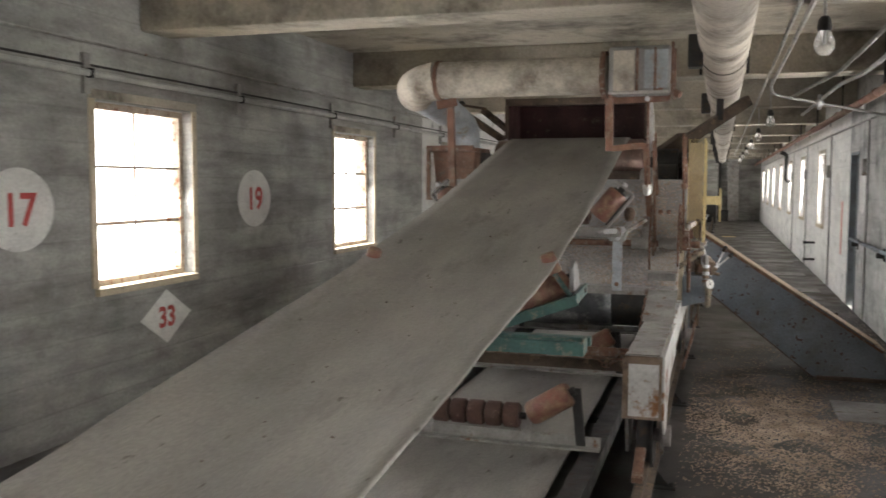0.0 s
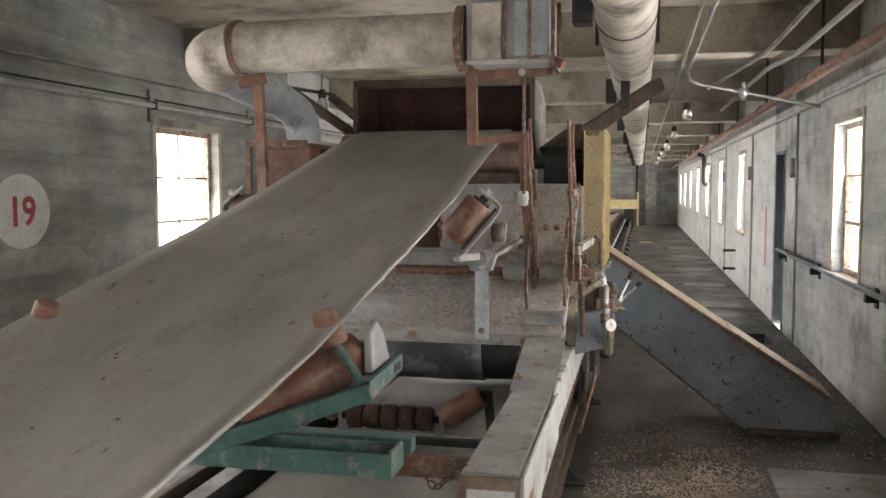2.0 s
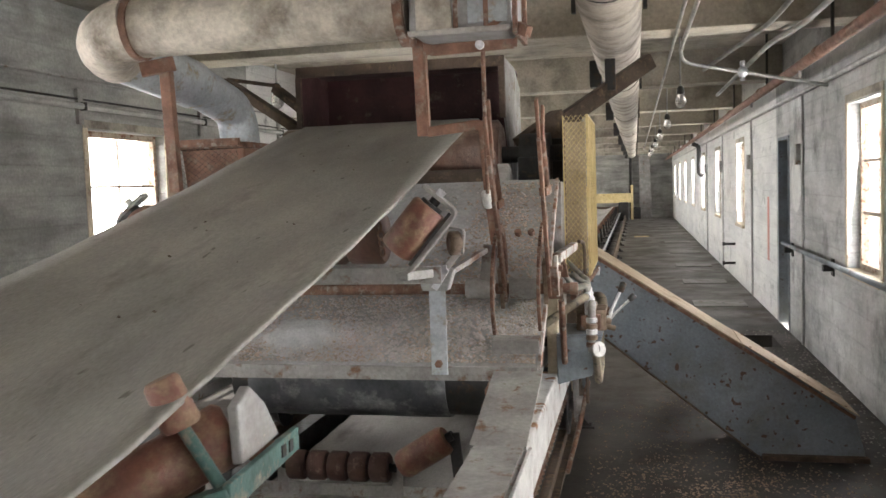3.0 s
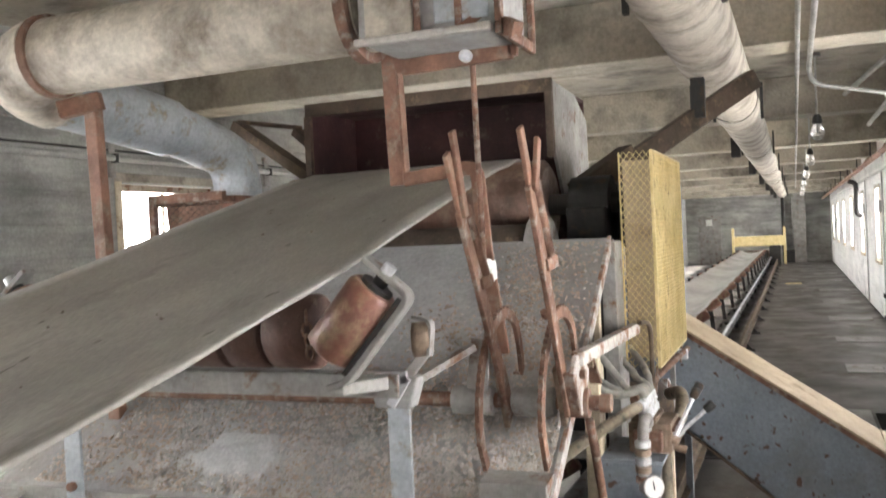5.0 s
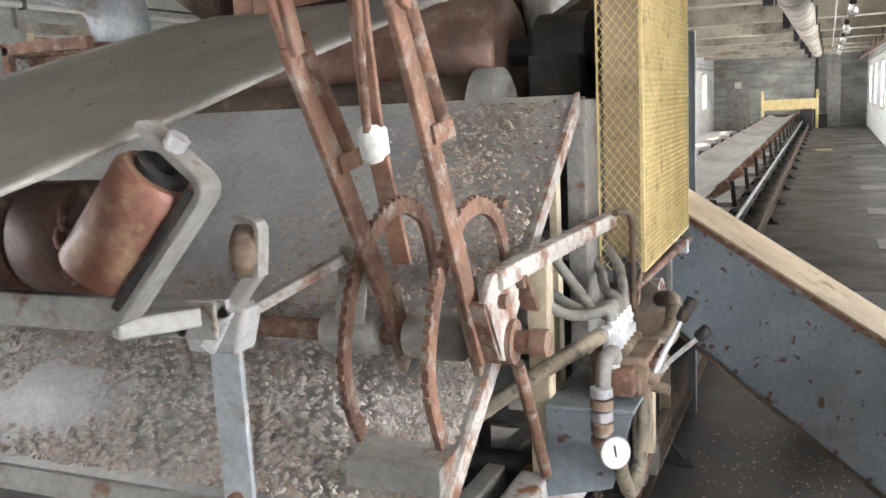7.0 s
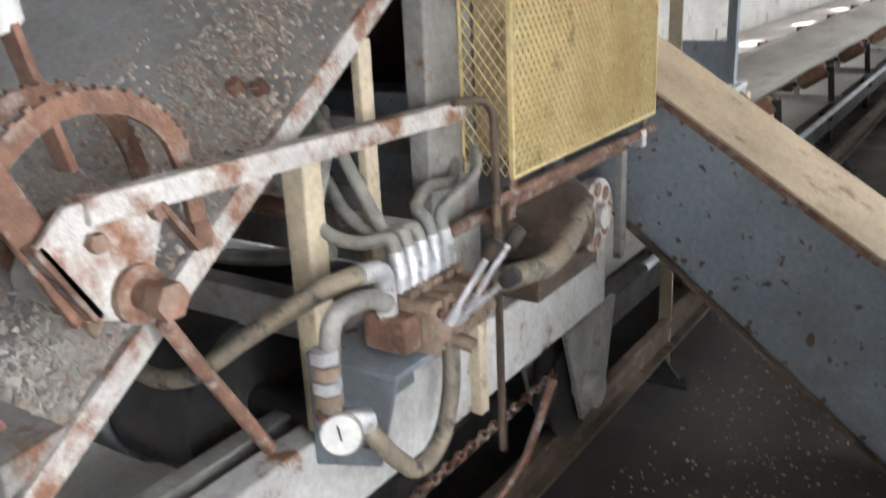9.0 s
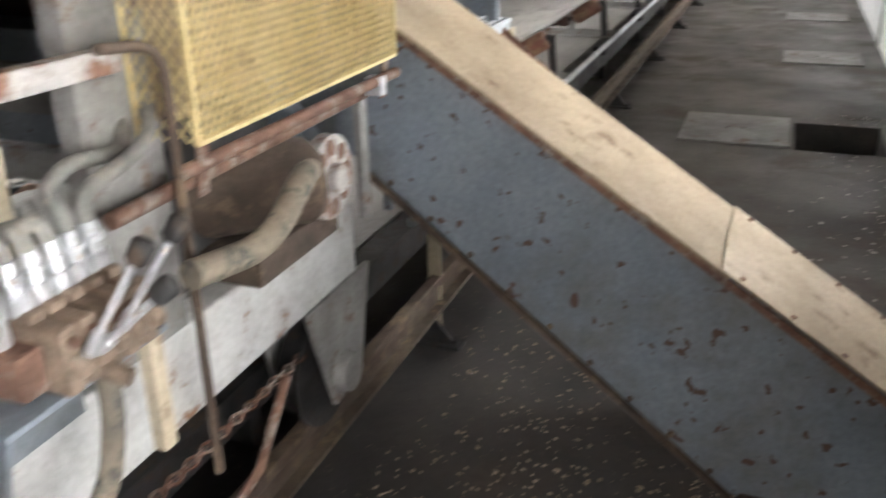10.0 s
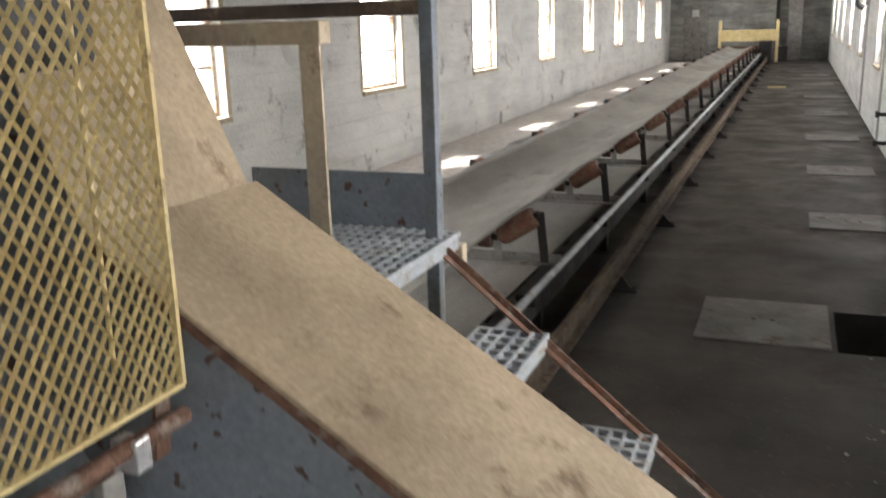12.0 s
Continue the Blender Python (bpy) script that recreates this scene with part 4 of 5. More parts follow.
for bx, foot, tip, prong, lab, arc in LEVERS:
    base, tp, pr = (Vector((bx, *p)) for p in (foot, tip, prong))
    d = (tp - base).normalized()
    split = base + d * 0.655
    lv = part("control_lever", Shape().bar(base - d * 0.02, split, 0.014, 0.05, (0, 1, 0.6)), M_RUST, car, lab, 0.003)
    part("fork_prong", Shape().bar(split - d * 0.03, tp, 0.012, 0.034, (0, 1, 0.6)), M_REDSTEEL, lv, "", 0.003)
    part("fork_prong", Shape().bar(split + Vector((0.012, 0.006, -0.02)), pr + Vector((0.012, 0, 0)), 0.012, 0.03, (0, 1, 0.6)), M_REDSTEEL, lv, "", 0.003)
    side_off = Vector((0.012, 0.036, 0.01))
    part("latch_rod", Shape().tube([base + d * 0.42 + side_off, base + d * 0.66 + side_off * 0.6], 0.013, 10), M_RUST, lv)
    part("latch_clip", Shape().bar(base + d * 0.43, base + d * 0.43 + side_off * 1.2, 0.03, 0.03), M_RUST, lv)
    part("foot_casting", Shape().prism([(foot[0] - 0.055, foot[1] + 0.11), (foot[0] + 0.01, foot[1] + 0.13), (foot[0] + 0.06, foot[1] - 0.02), (foot[0] + 0.02, foot[1] - 0.06)], "x", bx - 0.026, bx - 0.008), M_VALVE, lv, "oily grey-brown foot casting", 0.004)
    sx = bx - 0.028
    sec = [Vector((sx, *p)) for p in arc]
    sp = part("toothed_sector", Shape().ribbon(bend(sec, 0.03, 3), 0.012, 0.03), M_RUST, car, "curved rusty sector with worn teeth")
    mid = Vector((sx, 6.13, 1.29))
    for p, q in list(zip(sec, sec[1:]))[1:-1]:
        n = max(1, int((q - p).length / 0.021))
        for k in range(n):
            c = p.lerp(q, (k + 0.5) / n)
            o = (q - p).cross(Vector((1, 0, 0))).normalized()
            o = o if o.dot(c - mid) > 0 else -o
            part("tooth", Shape().bar(c + o * 0.012, c + o * 0.02, 0.01, 0.011, (1, 0, 0)), M_RUST, sp)
part("sector_box", Shape().prism([(5.965, 1.0), (5.965, 1.05), (6.065, 1.06), (6.02, 1.015)], "x", -0.455, -0.27), M_GREYSTEEL, car, "dusty raised box carrying the sector feet", 0.003)
for x, y in ((-0.46, 6.375), (-0.262, 6.325)):
    part("sector_stay", Shape().bar((x, y, 1.28), (x, y, slope_z(y)), 0.02, 0.03, (0, 1, 0)), M_RUST, car)
part("link_plate", Shape().prism([(6.03, 1.332), (6.077, 1.372), (6.16, 1.37), (6.23, 1.35), (6.2, 1.28), (6.165, 1.19), (6.095, 1.215)], "x", -0.214, -0.2), M_SCALE, car, "white scaling link plate", 0.003)
part("link_cheek", Shape().prism([(6.025, 1.33), (6.04, 1.335), (6.108, 1.22), (6.092, 1.212)], "x", -0.235, -0.2), M_RUST, car, "", 0.002)
part("link_web", Shape().bar((-0.2, 6.21, 1.345), (-0.19, 6.255, 1.27), 0.035, 0.008), M_RUST, car)
for y, z in ((6.106, 1.319), (6.205, 1.335)):
    part("link_bolt", Shape().hexa((-0.2, y, z), (-0.185, y, z), 0.014), M_REDSTEEL, car)
part("reach_bar", Shape().bar((-0.205, 6.1, 1.36), (-0.195, 6.96, 1.345), 0.034, 0.038), M_SCALE, car, "scaling rusty reach bar with worn paint", 0.004)
part("reach_link", Shape().tube(bend([(-0.17, 6.9, 1.37), (-0.15, 7.02, 1.36), (-0.15, 7.02, 0.55)], 0.06), 0.009, 8), M_DARKBROWN, car)
part("hanging_rod", Shape().tube([(-0.16, 7.3, 0.6), (-0.2, 7.22, 0.4), (-0.25, 6.9, 0.23)], 0.012, 8), M_RUST, car)
part("drop_rod", Shape().tube([(-0.2, 6.19, 1.18), (-0.2, 6.24, 1.09), (-0.205, 6.36, 0.889)], 0.013, 8), M_RUST, car)

# hydraulic valve bank
vb = part("valve_bank", Shape().box(-0.165, -0.045, 6.6, 6.79, 0.99, 1.07), M_VALVE, car, "dusty brown hydraulic valve bank", 0.012)
for k in range(5):
    y = 6.62 + 0.037 * k
    part("valve_section", Shape().box(-0.17, -0.035, y - 0.016, y + 0.016, 0.986, 1.082).box(-0.14, -0.08, y - 0.013, y + 0.013, 1.08, 1.096), M_VALVE, vb, "oily brown cast valve section", 0.006)
    f = part("fitting", Shape().hexa((-0.11, y, 1.09), (-0.112, y, 1.118), 0.018).tube([(-0.112, y, 1.115), (-0.118, y, 1.16)], 0.0135, 12), M_CHROME, vb, "bright hose fitting")
    part("collar", Shape().tube([(-0.114, y, 1.132), (-0.115, y, 1.14)], 0.0165, 12), M_CHROME, f)
    part("spool_cap", Shape().tube([(-0.036, y, 1.03), (-0.02, y, 1.026), (-0.014, y, 1.025)], [0.015, 0.015, 0.009], 12), M_VALVE, vb)
    part("section_bolt", Shape().hexa((-0.036, y, 1.062), (-0.026, y, 1.062), 0.008), M_RUST, vb)
part("inlet_block", Shape().box(-0.15, -0.06, 6.555, 6.6, 1.0, 1.065), M_RUST, vb, "rusty inlet block", 0.006)
part("inlet_elbow", Shape().tube(bend([(-0.11, 6.575, 1.06), (-0.112, 6.575, 1.145), (-0.12, 6.52, 1.15)], 0.03), 0.019, 12), M_CHROME, vb, "pale plated elbow")
part("relief_plug", Shape().hexa((-0.05, 6.665, 1.0), (0.0, 6.675, 0.985), 0.014), M_VALVE, vb)
for bx_l, top in (((-0.03, 6.64, 1.035), (0.033, 6.692, 1.166)), ((-0.03, 6.65, 1.03), (0.078, 6.672, 1.128)), ((-0.03, 6.7, 1.035), (0.035, 6.765, 1.17))):
    b0, t0 = Vector(bx_l), Vector(top)
    d = (t0 - b0).normalized()
    lv = part("valve_lever", Shape().tube([b0, t0], 0.006, 8).tube([b0, b0 + d * 0.035], 0.01, 8), M_CHROME, vb)
    part("knob", Shape().tube([t0 - d * 0.02, t0 - d * 0.014, t0 + d * 0.012, t0 + d * 0.017], [0.01, 0.0145, 0.016, 0.01], 14), M_BLACK, lv, "black knob")
shelf = part("valve_shelf", Shape().box(-0.25, -0.05, 6.51, 6.82, 0.976, 0.986), M_BLUE, car, "pale blue bracket shelf", 0.002)
part("shelf_front", Shape().prism([(-0.25, 0.975), (-0.052, 0.975), (-0.1, 0.8), (-0.25, 0.76)], "y", 6.512, 6.52), M_BLUE, shelf, "pale blue gusset", 0.002)
part("shelf_back", Shape().box(-0.253, -0.244, 6.521, 6.82, 0.79, 0.975), M_BLUE, shelf)
part("shelf_leg", Shape().box(-0.08, -0.055, 6.78, 6.81, 0.78, 0.975), M_CREAM, shelf, "", 0.003)
gp = part("gauge_pipe", Shape().tube(bend([(-0.1, 6.56, 1.09), (-0.09, 6.5, 1.125), (-0.09, 6.405, 1.13), (-0.09, 6.388, 0.93)], 0.045), 0.017, 12), M_GREYSTEEL, car, "grey pipe with couplings")
for z, m in ((1.07, M_CHROME), (1.045, M_VALVE), (1.02, M_CHROME), (0.995, M_VALVE), (0.965, M_RUST)):
    part("coupling", Shape().hexa((-0.09, 6.388, z - 0.011), (-0.09, 6.388, z + 0.008), 0.024), m, gp)
gd = Vector((0.55, -0.75, 0.15)).normalized()
gc = Vector((-0.06, 6.375, 0.945))
ga = part("pressure_gauge", Shape().tube([gc - gd * 0.025, gc - gd * 0.003, gc], [0.031, 0.035, 0.033], 26), M_GREYSTEEL, gp, "round pressure gauge with a white dial")
part("dial", Shape().tube([gc, gc + gd * 0.002], 0.031, 26), M_WHITE, ga, "white dial")
sd = gd.cross(Vector((0, 0, 1))).normalized()
part("needle", Shape().bar(gc + gd * 0.004 - Vector((0, 0, 0.008)), gc + gd * 0.004 + Vector((0, 0, 0.018)) + sd * 0.004, 0.003, 0.002, gd), M_BLACK, ga)
part("hose_ferrule", Shape().tube([(-0.085, 6.4, 0.945), (-0.075, 6.46, 0.925)], 0.021, 12), M_CHROME, gp, "pale taped ferrule")
part("hose", Shape().tube(bend([(-0.08, 6.45, 0.93), (-0.075, 6.5, 0.845), (-0.075, 6.59, 0.75), (-0.07, 6.67, 0.79), (-0.065, 6.7, 0.9), (-0.07, 6.7, 1.0)], 0.07, 8), 0.017, 12), M_HOSE, car, "dusty looping hose")
part("hose", Shape().tube(bend([(-0.12, 6.53, 1.15), (-0.15, 6.46, 1.14), (-0.3, 6.42, 1.04), (-0.42, 6.4, 0.945), (-0.52, 6.39, 0.92), (-0.72, 6.42, 0.95)], 0.1, 8), 0.018, 12), M_HOSE, car, "yellowish dusty hose")
for k, way in enumerate((((-0.2, 6.6, 1.165), (-0.27, 6.58, 1.2), (-0.29, 6.66, 1.31), (-0.37, 6.75, 1.37)), ((-0.17, 6.66, 1.17), (-0.3, 6.7, 1.32), (-0.37, 6.72, 1.37)),
                        ((-0.2, 6.66, 1.165), (-0.26, 6.66, 1.2), (-0.35, 6.72, 1.24)), ((-0.16, 6.74, 1.2), (-0.19, 6.82, 1.22), (-0.22, 6.98, 1.19), (-0.28, 7.05, 1.24)),
                        ((-0.13, 6.8, 1.2), (-0.15, 6.88, 1.2), (-0.18, 7.0, 1.21), (-0.24, 7.08, 1.26)))):
    y = 6.62 + 0.037 * k
    part("hose", Shape().tube(bend([(-0.118, y, 1.155), (-0.125, y, 1.185), *way], 0.05, 6), 0.0125, 10), M_HOSEGREY, car, "grey dusty hydraulic hose")
for a, b in (((-0.3, 6.66, 1.12), (-0.9, 6.72, 1.05)), ((-0.3, 6.68, 0.98), (-0.9, 6.62, 1.0)), ((-0.28, 6.9, 1.0), (-0.8, 6.8, 0.9))):
    part("hose", Shape().tube(bend([a, tuple((p + q) / 2 - 0.04 * (i == 2) for i, (p, q) in enumerate(zip(a, b))), b], 0.15, 6), 0.016, 10), M_HOSEGREY, car, "grey dusty hydraulic hose")
part("brown_pipe", Shape().tube([(-0.15, 7.02, 1.145), (-0.12, 7.86, 1.15)], 0.013, 12), M_RUST, car)
part("brown_pipe", Shape().tube([(-0.2, 6.9, 1.1), (-0.16, 7.84, 1.12)], 0.015, 12), M_RUST, car)
part("thick_hose", Shape().tube(bend([(-0.1, 6.95, 1.0), (-0.07, 7.15, 0.98), (-0.08, 7.3, 1.06), (-0.15, 7.45, 1.02)], 0.1, 8), 0.026, 12), M_HOSE, car)
part("motor", Shape().tube([(-0.42, 7.35, 0.97), (-0.4, 7.35, 0.97), (-0.22, 7.55, 0.96), (-0.2, 7.57, 0.96)], [0.09, 0.1, 0.1, 0.08], 22), M_DARKBROWN, car, "brown dusty hydraulic motor")
fl_ = part("flange_wheel", Shape().tube([(-0.205, 7.6, 0.955), (-0.175, 7.6, 0.955)], 0.1, 28).tube([(-0.175, 7.6, 0.955), (-0.15, 7.6, 0.955)], 0.035, 16), M_SCALE, car, "white round flange with rusty bolt holes")
for k in range(8):
    a = 2 * math.pi * k / 8
    part("bolt_hole", Shape().tube([(-0.176, 7.6 + 0.07 * math.cos(a), 0.955 + 0.07 * math.sin(a)), (-0.172, 7.6 + 0.07 * math.cos(a), 0.955 + 0.07 * math.sin(a))], 0.02, 12), M_RUST, fl_)
part("motor_stand", Shape().box(-0.43, -0.2, 7.3, 7.66, 0.8, 0.87), M_DARKBROWN, car, "", 0.004)
part("guard_bracket", Shape().box(-0.185, -0.165, 7.74, 7.78, 0.8, 1.11), M_GREYSTEEL, car, "", 0.003)
part("pipe_clamp", Shape().box(-0.15, -0.108, 7.745, 7.775, 1.115, 1.16), M_CHROME, car, "pale pipe clamp", 0.003)

# arms, sheave
part("left_arm", Shape().bar((-2.32, 7.66, 2.33), (-1.84, 7.58, 2.02), 0.09, 0.05).bar((-2.1, 7.9, 2.3), (-1.8, 7.8, 2.08), 0.09, 0.04).tube([(-2.32, 7.66, 2.35), (-2.08, 7.9, 2.32)], 0.012, 8), M_DARKBROWN, car, "dark brown steel arm")
ra = part("right_arm", Shape().bar((0.2, 8.08, 2.36), (-0.3, 7.72, 2.0), 0.07, 0.09).bar((-0.3, 7.72, 2.0), (-0.5, 7.55, 1.84), 0.12, 0.16), M_DARKBROWN, car, "dark brown perforated steel arm", 0.004)
part("arm_block", Shape().box(-0.06, 0.0, 7.86, 7.92, 2.18, 2.36), M_BLACK, car, "", 0.004)
part("sheave", Shape().tube([(-0.23, 7.9, 1.94), (-0.2, 7.9, 1.94)], 0.12, 28), M_BLACK, car, "black belt sheave behind the guard")
part("gear_case", Shape().box(-0.5, -0.27, 7.5, 7.95, 1.62, 1.9), M_BLACK, car, "", 0.02)

# guard of expanded metal
GX0, GX1, GY0, GY1, GZ0, GZ1 = -0.245, -0.125, 7.05, 7.87, 1.19, 1.985
gu = thing("machine_guard", "yellow expanded-metal guard over the drive", "guard")


def expanded(origin, along, up, w, h, pitch=0.0118, tall=0.03, tilt=(0, 0, 0)):
    """Strands of an expanded-metal sheet: zigzag ribbons set at a slant."""
    s, o, a, u = Shape(), Vector(origin), Vector(along), Vector(up)
    nrm = a.cross(u).normalized()
    nx, nz = int(w / pitch), int(h / (tall / 2))
    wide, slant = 0.0024, Vector(tilt)
    for i in range(nx + 1):
        vs = []
        for k in range(nz + 1):
            off = pitch * 0.47 * (1 if (k % 2) else -1) * (1 if i % 2 else -1)
            c = o + a * min(max(i * pitch + off * 0.98, 0), w) + u * (k * h / nz)
            vs += [c - a * wide / 2 + slant, c + a * wide / 2 - slant, c + a * wide / 2 - slant - nrm * 0.0022, c - a * wide / 2 + slant - nrm * 0.0022]
        fs = []
        for k in range(nz):
            b = 4 * k
            fs += [(b + j, b + (j + 1) % 4, b + 4 + (j + 1) % 4, b + 4 + j) for j in range(4)]
        s.add(vs, fs)
    return s


part("side_mesh", expanded((GX1, GY0, GZ0), (0, 1, 0), (0, 0, 1), GY1 - GY0, GZ1 - GZ0, tilt=(-0.0022, 0, 0)), M_YELLOW, gu, "yellow expanded-metal side")
part("front_mesh", expanded((GX0, GY0, GZ0), (1, 0, 0), (0, 0, 1), GX1 - GX0, GZ1 - GZ0), M_YELLOW, gu, "yellow expanded-metal front")
gf = Shape()
for y in (GY0, GY1):
    gf.box(GX1 - 0.008, GX1 + 0.003, y - 0.0035, y + 0.0035, GZ0, GZ1)
    gf.box(GX0 - 0.002, GX0 + 0.003, y - 0.003, y + 0.003, GZ0, GZ1)
for z in (GZ0, GZ1):
    gf.box(GX1 - 0.008, GX1 + 0.003, GY0, GY1, z - 0.0035, z + 0.0035)
part("guard_frame", gf, M_YELLOW, gu)
part("back_sheet", Shape().box(GX0, GX0 + 0.004, GY0 + 0.06, GY1 - 0.28, GZ0 + 0.02, GZ1 - 0.02), M_VALVE, gu, "brown sheet-metal back")
part("front_backing", Shape().box(GX0 + 0.006, GX1 - 0.014, GY0 + 0.045, GY0 + 0.049, GZ0 + 0.03, GZ1 - 0.03), M_TAN, gu, "tan backing sheet")
for y in (GY0 + 0.03, GY1 - 0.03):
    part("guard_support", Shape().bar((GX1 - 0.015, y, 1.19), (GX1 - 0.025, y, 1.09), 0.03, 0.006), M_RUST, gu)

# ---- discharge chute ----
ch = thing("discharge_chute", "blue-grey steel chute with a tan dusty cover down to the floor", "chute")
CY0, CY1 = 7.98, 8.43


def ctop(x):
    return 1.122 - 0.655 * x


side = [(-0.36, ctop(-0.36)), (1.31, ctop(1.31)), (1.37, 0.012), (0.78, 0.012), (-0.28, 0.86), (-0.36, 0.92)]
part("near_side_panel", Shape().prism(side, "y", CY0, CY0 + 0.006), M_BLUE, ch, "blue-grey side panel, pitted with rust", 0.002)
part("far_side_panel", Shape().prism(side, "y", CY1 - 0.006, CY1), M_BLUE, ch, "", 0.002)
part("cover", Shape().prism([(-0.36, ctop(-0.36)), (0.71, ctop(0.71)), (0.71, ctop(0.71) + 0.012), (-0.36, ctop(-0.36) + 0.012)], "y", CY0 - 0.012, CY1 + 0.012), M_TAN, ch, "tan dusty cover plate", 0.003)
part("lower_cover", Shape().prism([(0.69, ctop(0.69) + 0.013), (1.33, ctop(1.33) + 0.013), (1.33, ctop(1.33) + 0.019), (0.69, ctop(0.69) + 0.019)], "y", CY0 - 0.016, CY1 + 0.016), M_TAN, ch, "paler patch plate at the foot", 0.002)
part("upper_cover", Shape().prism([(-0.36, ctop(-0.36) + 0.012), (-0.36, ctop(-0.36)), (-0.58, 1.85), (-0.58, 1.87)], "y", CY0 - 0.012, CY1 - 0.02), M_TAN, ch, "steeper upper cover", 0.003)
part("upper_side", Shape().prism([(-0.36, ctop(-0.36)), (-0.58, 1.85), (-0.58, 1.0), (-0.36, 0.92)], "y", CY0, CY0 + 0.006), M_BLUE, ch)
part("weld_bead", Shape().bar((-0.36, CY0 - 0.004, ctop(-0.36) - 0.012), (1.31, CY0 - 0.004, ctop(1.31) - 0.012), 0.008, 0.02), M_RUST, ch, "rusty top edge")
part("bottom_flange", Shape().bar((-0.28, CY0 - 0.015, 0.855), (0.78, CY0 - 0.015, 0.012), 0.03, 0.008), M_DARKBROWN, ch, "dark riveted bottom flange")
part("bottom", Shape().prism([(-0.28, 0.86), (0.78, 0.012), (0.78, 0.02), (-0.28, 0.87)], "y", CY0, CY1), M_BLUE, ch)
for k in range(9):
    x = -0.2 + 0.115 * k
    z = 0.855 - 0.8 * (x + 0.28)
    part("rivet", Shape().sphere((x, CY0 - 0.001, z + 0.025), 0.009, 8), M_DARKBROWN, ch)
for k in range(5):
    for y in (CY0 + 0.01, CY1 - 0.01):
        x = 0.74 + 0.13 * k
        part("screw", Shape().sphere((x, y, ctop(x) + 0.02), 0.009, 8, 0.6), M_RUST, ch)
part("outlet_sill", Shape().box(0.8, 1.38, CY0 - 0.05, CY0 - 0.002, 0, 0.03), M_DARKBROWN, ch, "", 0.004)

# ---- crossover steps ----
st = thing("crossover_steps", "steel crossover steps with perforated galvanised treads", "steps")


def tread(x0, x1, y0, y1, z):
    t = part("tread", Shape().box(x0, x1, y0, y1, z - 0.05, z - 0.046).box(x1 - 0.006, x1, y0, y1, z - 0.046, z).box(x0, x0 + 0.006, y0, y1, z - 0.046, z).box(x0, x1, y0, y0 + 0.008, z - 0.046, z), M_GALV, st, "perforated galvanised tread", 0.002)
    s = Shape()
    nx, ny = max(2, int((x1 - x0) / 0.034)), int((y1 - y0) / 0.05)
    for i in range(nx + 1):
        x = x0 + (x1 - x0) * i / nx
        s.box(x - 0.005, x + 0.005, y0, y1, z - 0.012, z + 0.004)
    for j in range(ny + 1):
        y = y0 + (y1 - y0) * j / ny
        s.box(x0, x1, y - 0.008, y + 0.008, z - 0.012, z)
    part("grip_grating", s, M_GALV, t)


tread(-0.78, -0.25, 8.72, 9.3, 1.07)
for k in range(1, 4):
    x = -0.25 + 0.305 * k
    tread(x - 0.21, x - 0.01, 8.72, 9.2, 1.08 - 0.262 * k)
for y in (8.7, 9.2):
    part("stringer", Shape().angle_bar((-0.26, y, 1.03), (0.97, y, 0.0), 0.025, 0.006), M_RUST, st, "rusty angle-iron stringer")
part("post", Shape().box(-0.315, -0.275, 9.2, 9.24, 0, 1.95), M_BLUE, st, "blue-grey upright post", 0.003)
part("post", Shape().angle_bar((-0.368, 8.66, 0.0), (-0.368, 8.66, 1.68), 0.05, 0.008, (1, 0, 0)), M_CREAM, st, "cream angle upright")
part("post", Shape().box(-0.82, -0.78, 9.26, 9.3, 0, 0.97), M_BLUE, st, "", 0.003)
part("post", Shape().box(-0.82, -0.78, 8.66, 8.7, 0, 0.97), M_BLUE, st, "", 0.003)
part("top_rail", Shape().box(-0.9, -0.3, 8.63, 8.68, 1.63, 1.68), M_CREAM, st, "cream top rail", 0.004)
part("top_rail", Shape().box(-1.5, -0.316, 9.2, 9.23, 1.69, 1.73), M_DARKBROWN, st, "", 0.004)
part("kick_plate", Shape().box(-0.95, -0.3, 9.3, 9.31, 1.06, 1.24), M_BLUE, st, "dark blue-grey kick plate", 0.002)
for y in (8.68, 9.3):
    part("platform_frame", Shape().box(-0.82, -0.24, y, y + 0.04, 0.97, 1.03), M_CREAM, st, "", 0.003)

# ---- ducts ----
DZ = 2.37
du = thing("dust_duct", "dirty off-white dust duct crossing over the belt", "duct")
part("cross_duct", Shape().tube([(-0.75, 6.06, DZ), (-1.95, 6.06, DZ)], 0.128, 28), M_DUCT, du, "grimy off-white round duct")
el = [(-1.95 - 0.25 * math.sin(a), 6.06 + 0.25 - 0.25 * math.cos(a), DZ - 0.04 * a) for a in (math.pi / 2 * k / 8 for k in range(9))]
part("elbow", Shape().tube(el, 0.135, 28), M_DUCT, du, "plastered off-white elbow")
part("rear_run", Shape().tube(bend([(-2.2, 6.31, DZ - 0.06), (-2.14, 6.95, 2.22), (-2.09, 7.28, 2.12), (-2.08, 7.3, 1.9)], 0.16, 7), [0.125] * 4 + [0.11] * 14, 24), M_GALV, du, "blue-grey galvanised run bending down")
part("joint_band", Shape().tube([(-1.925, 6.06, DZ), (-1.955, 6.06, DZ)], 0.14, 28), M_RUST, du, "rusty joint band")
col_ = part("damper_box", Shape().box(-0.735, -0.33, 5.925, 6.195, DZ - 0.14, DZ + 0.17), M_APRON, du, "dirty dented damper box with rusty straps", 0.03)
part("cover_panel", Shape().box(-0.7, -0.56, 5.913, 5.924, DZ - 0.125, DZ + 0.14), M_DUCT, col_, "pale patched panel", 0.004)
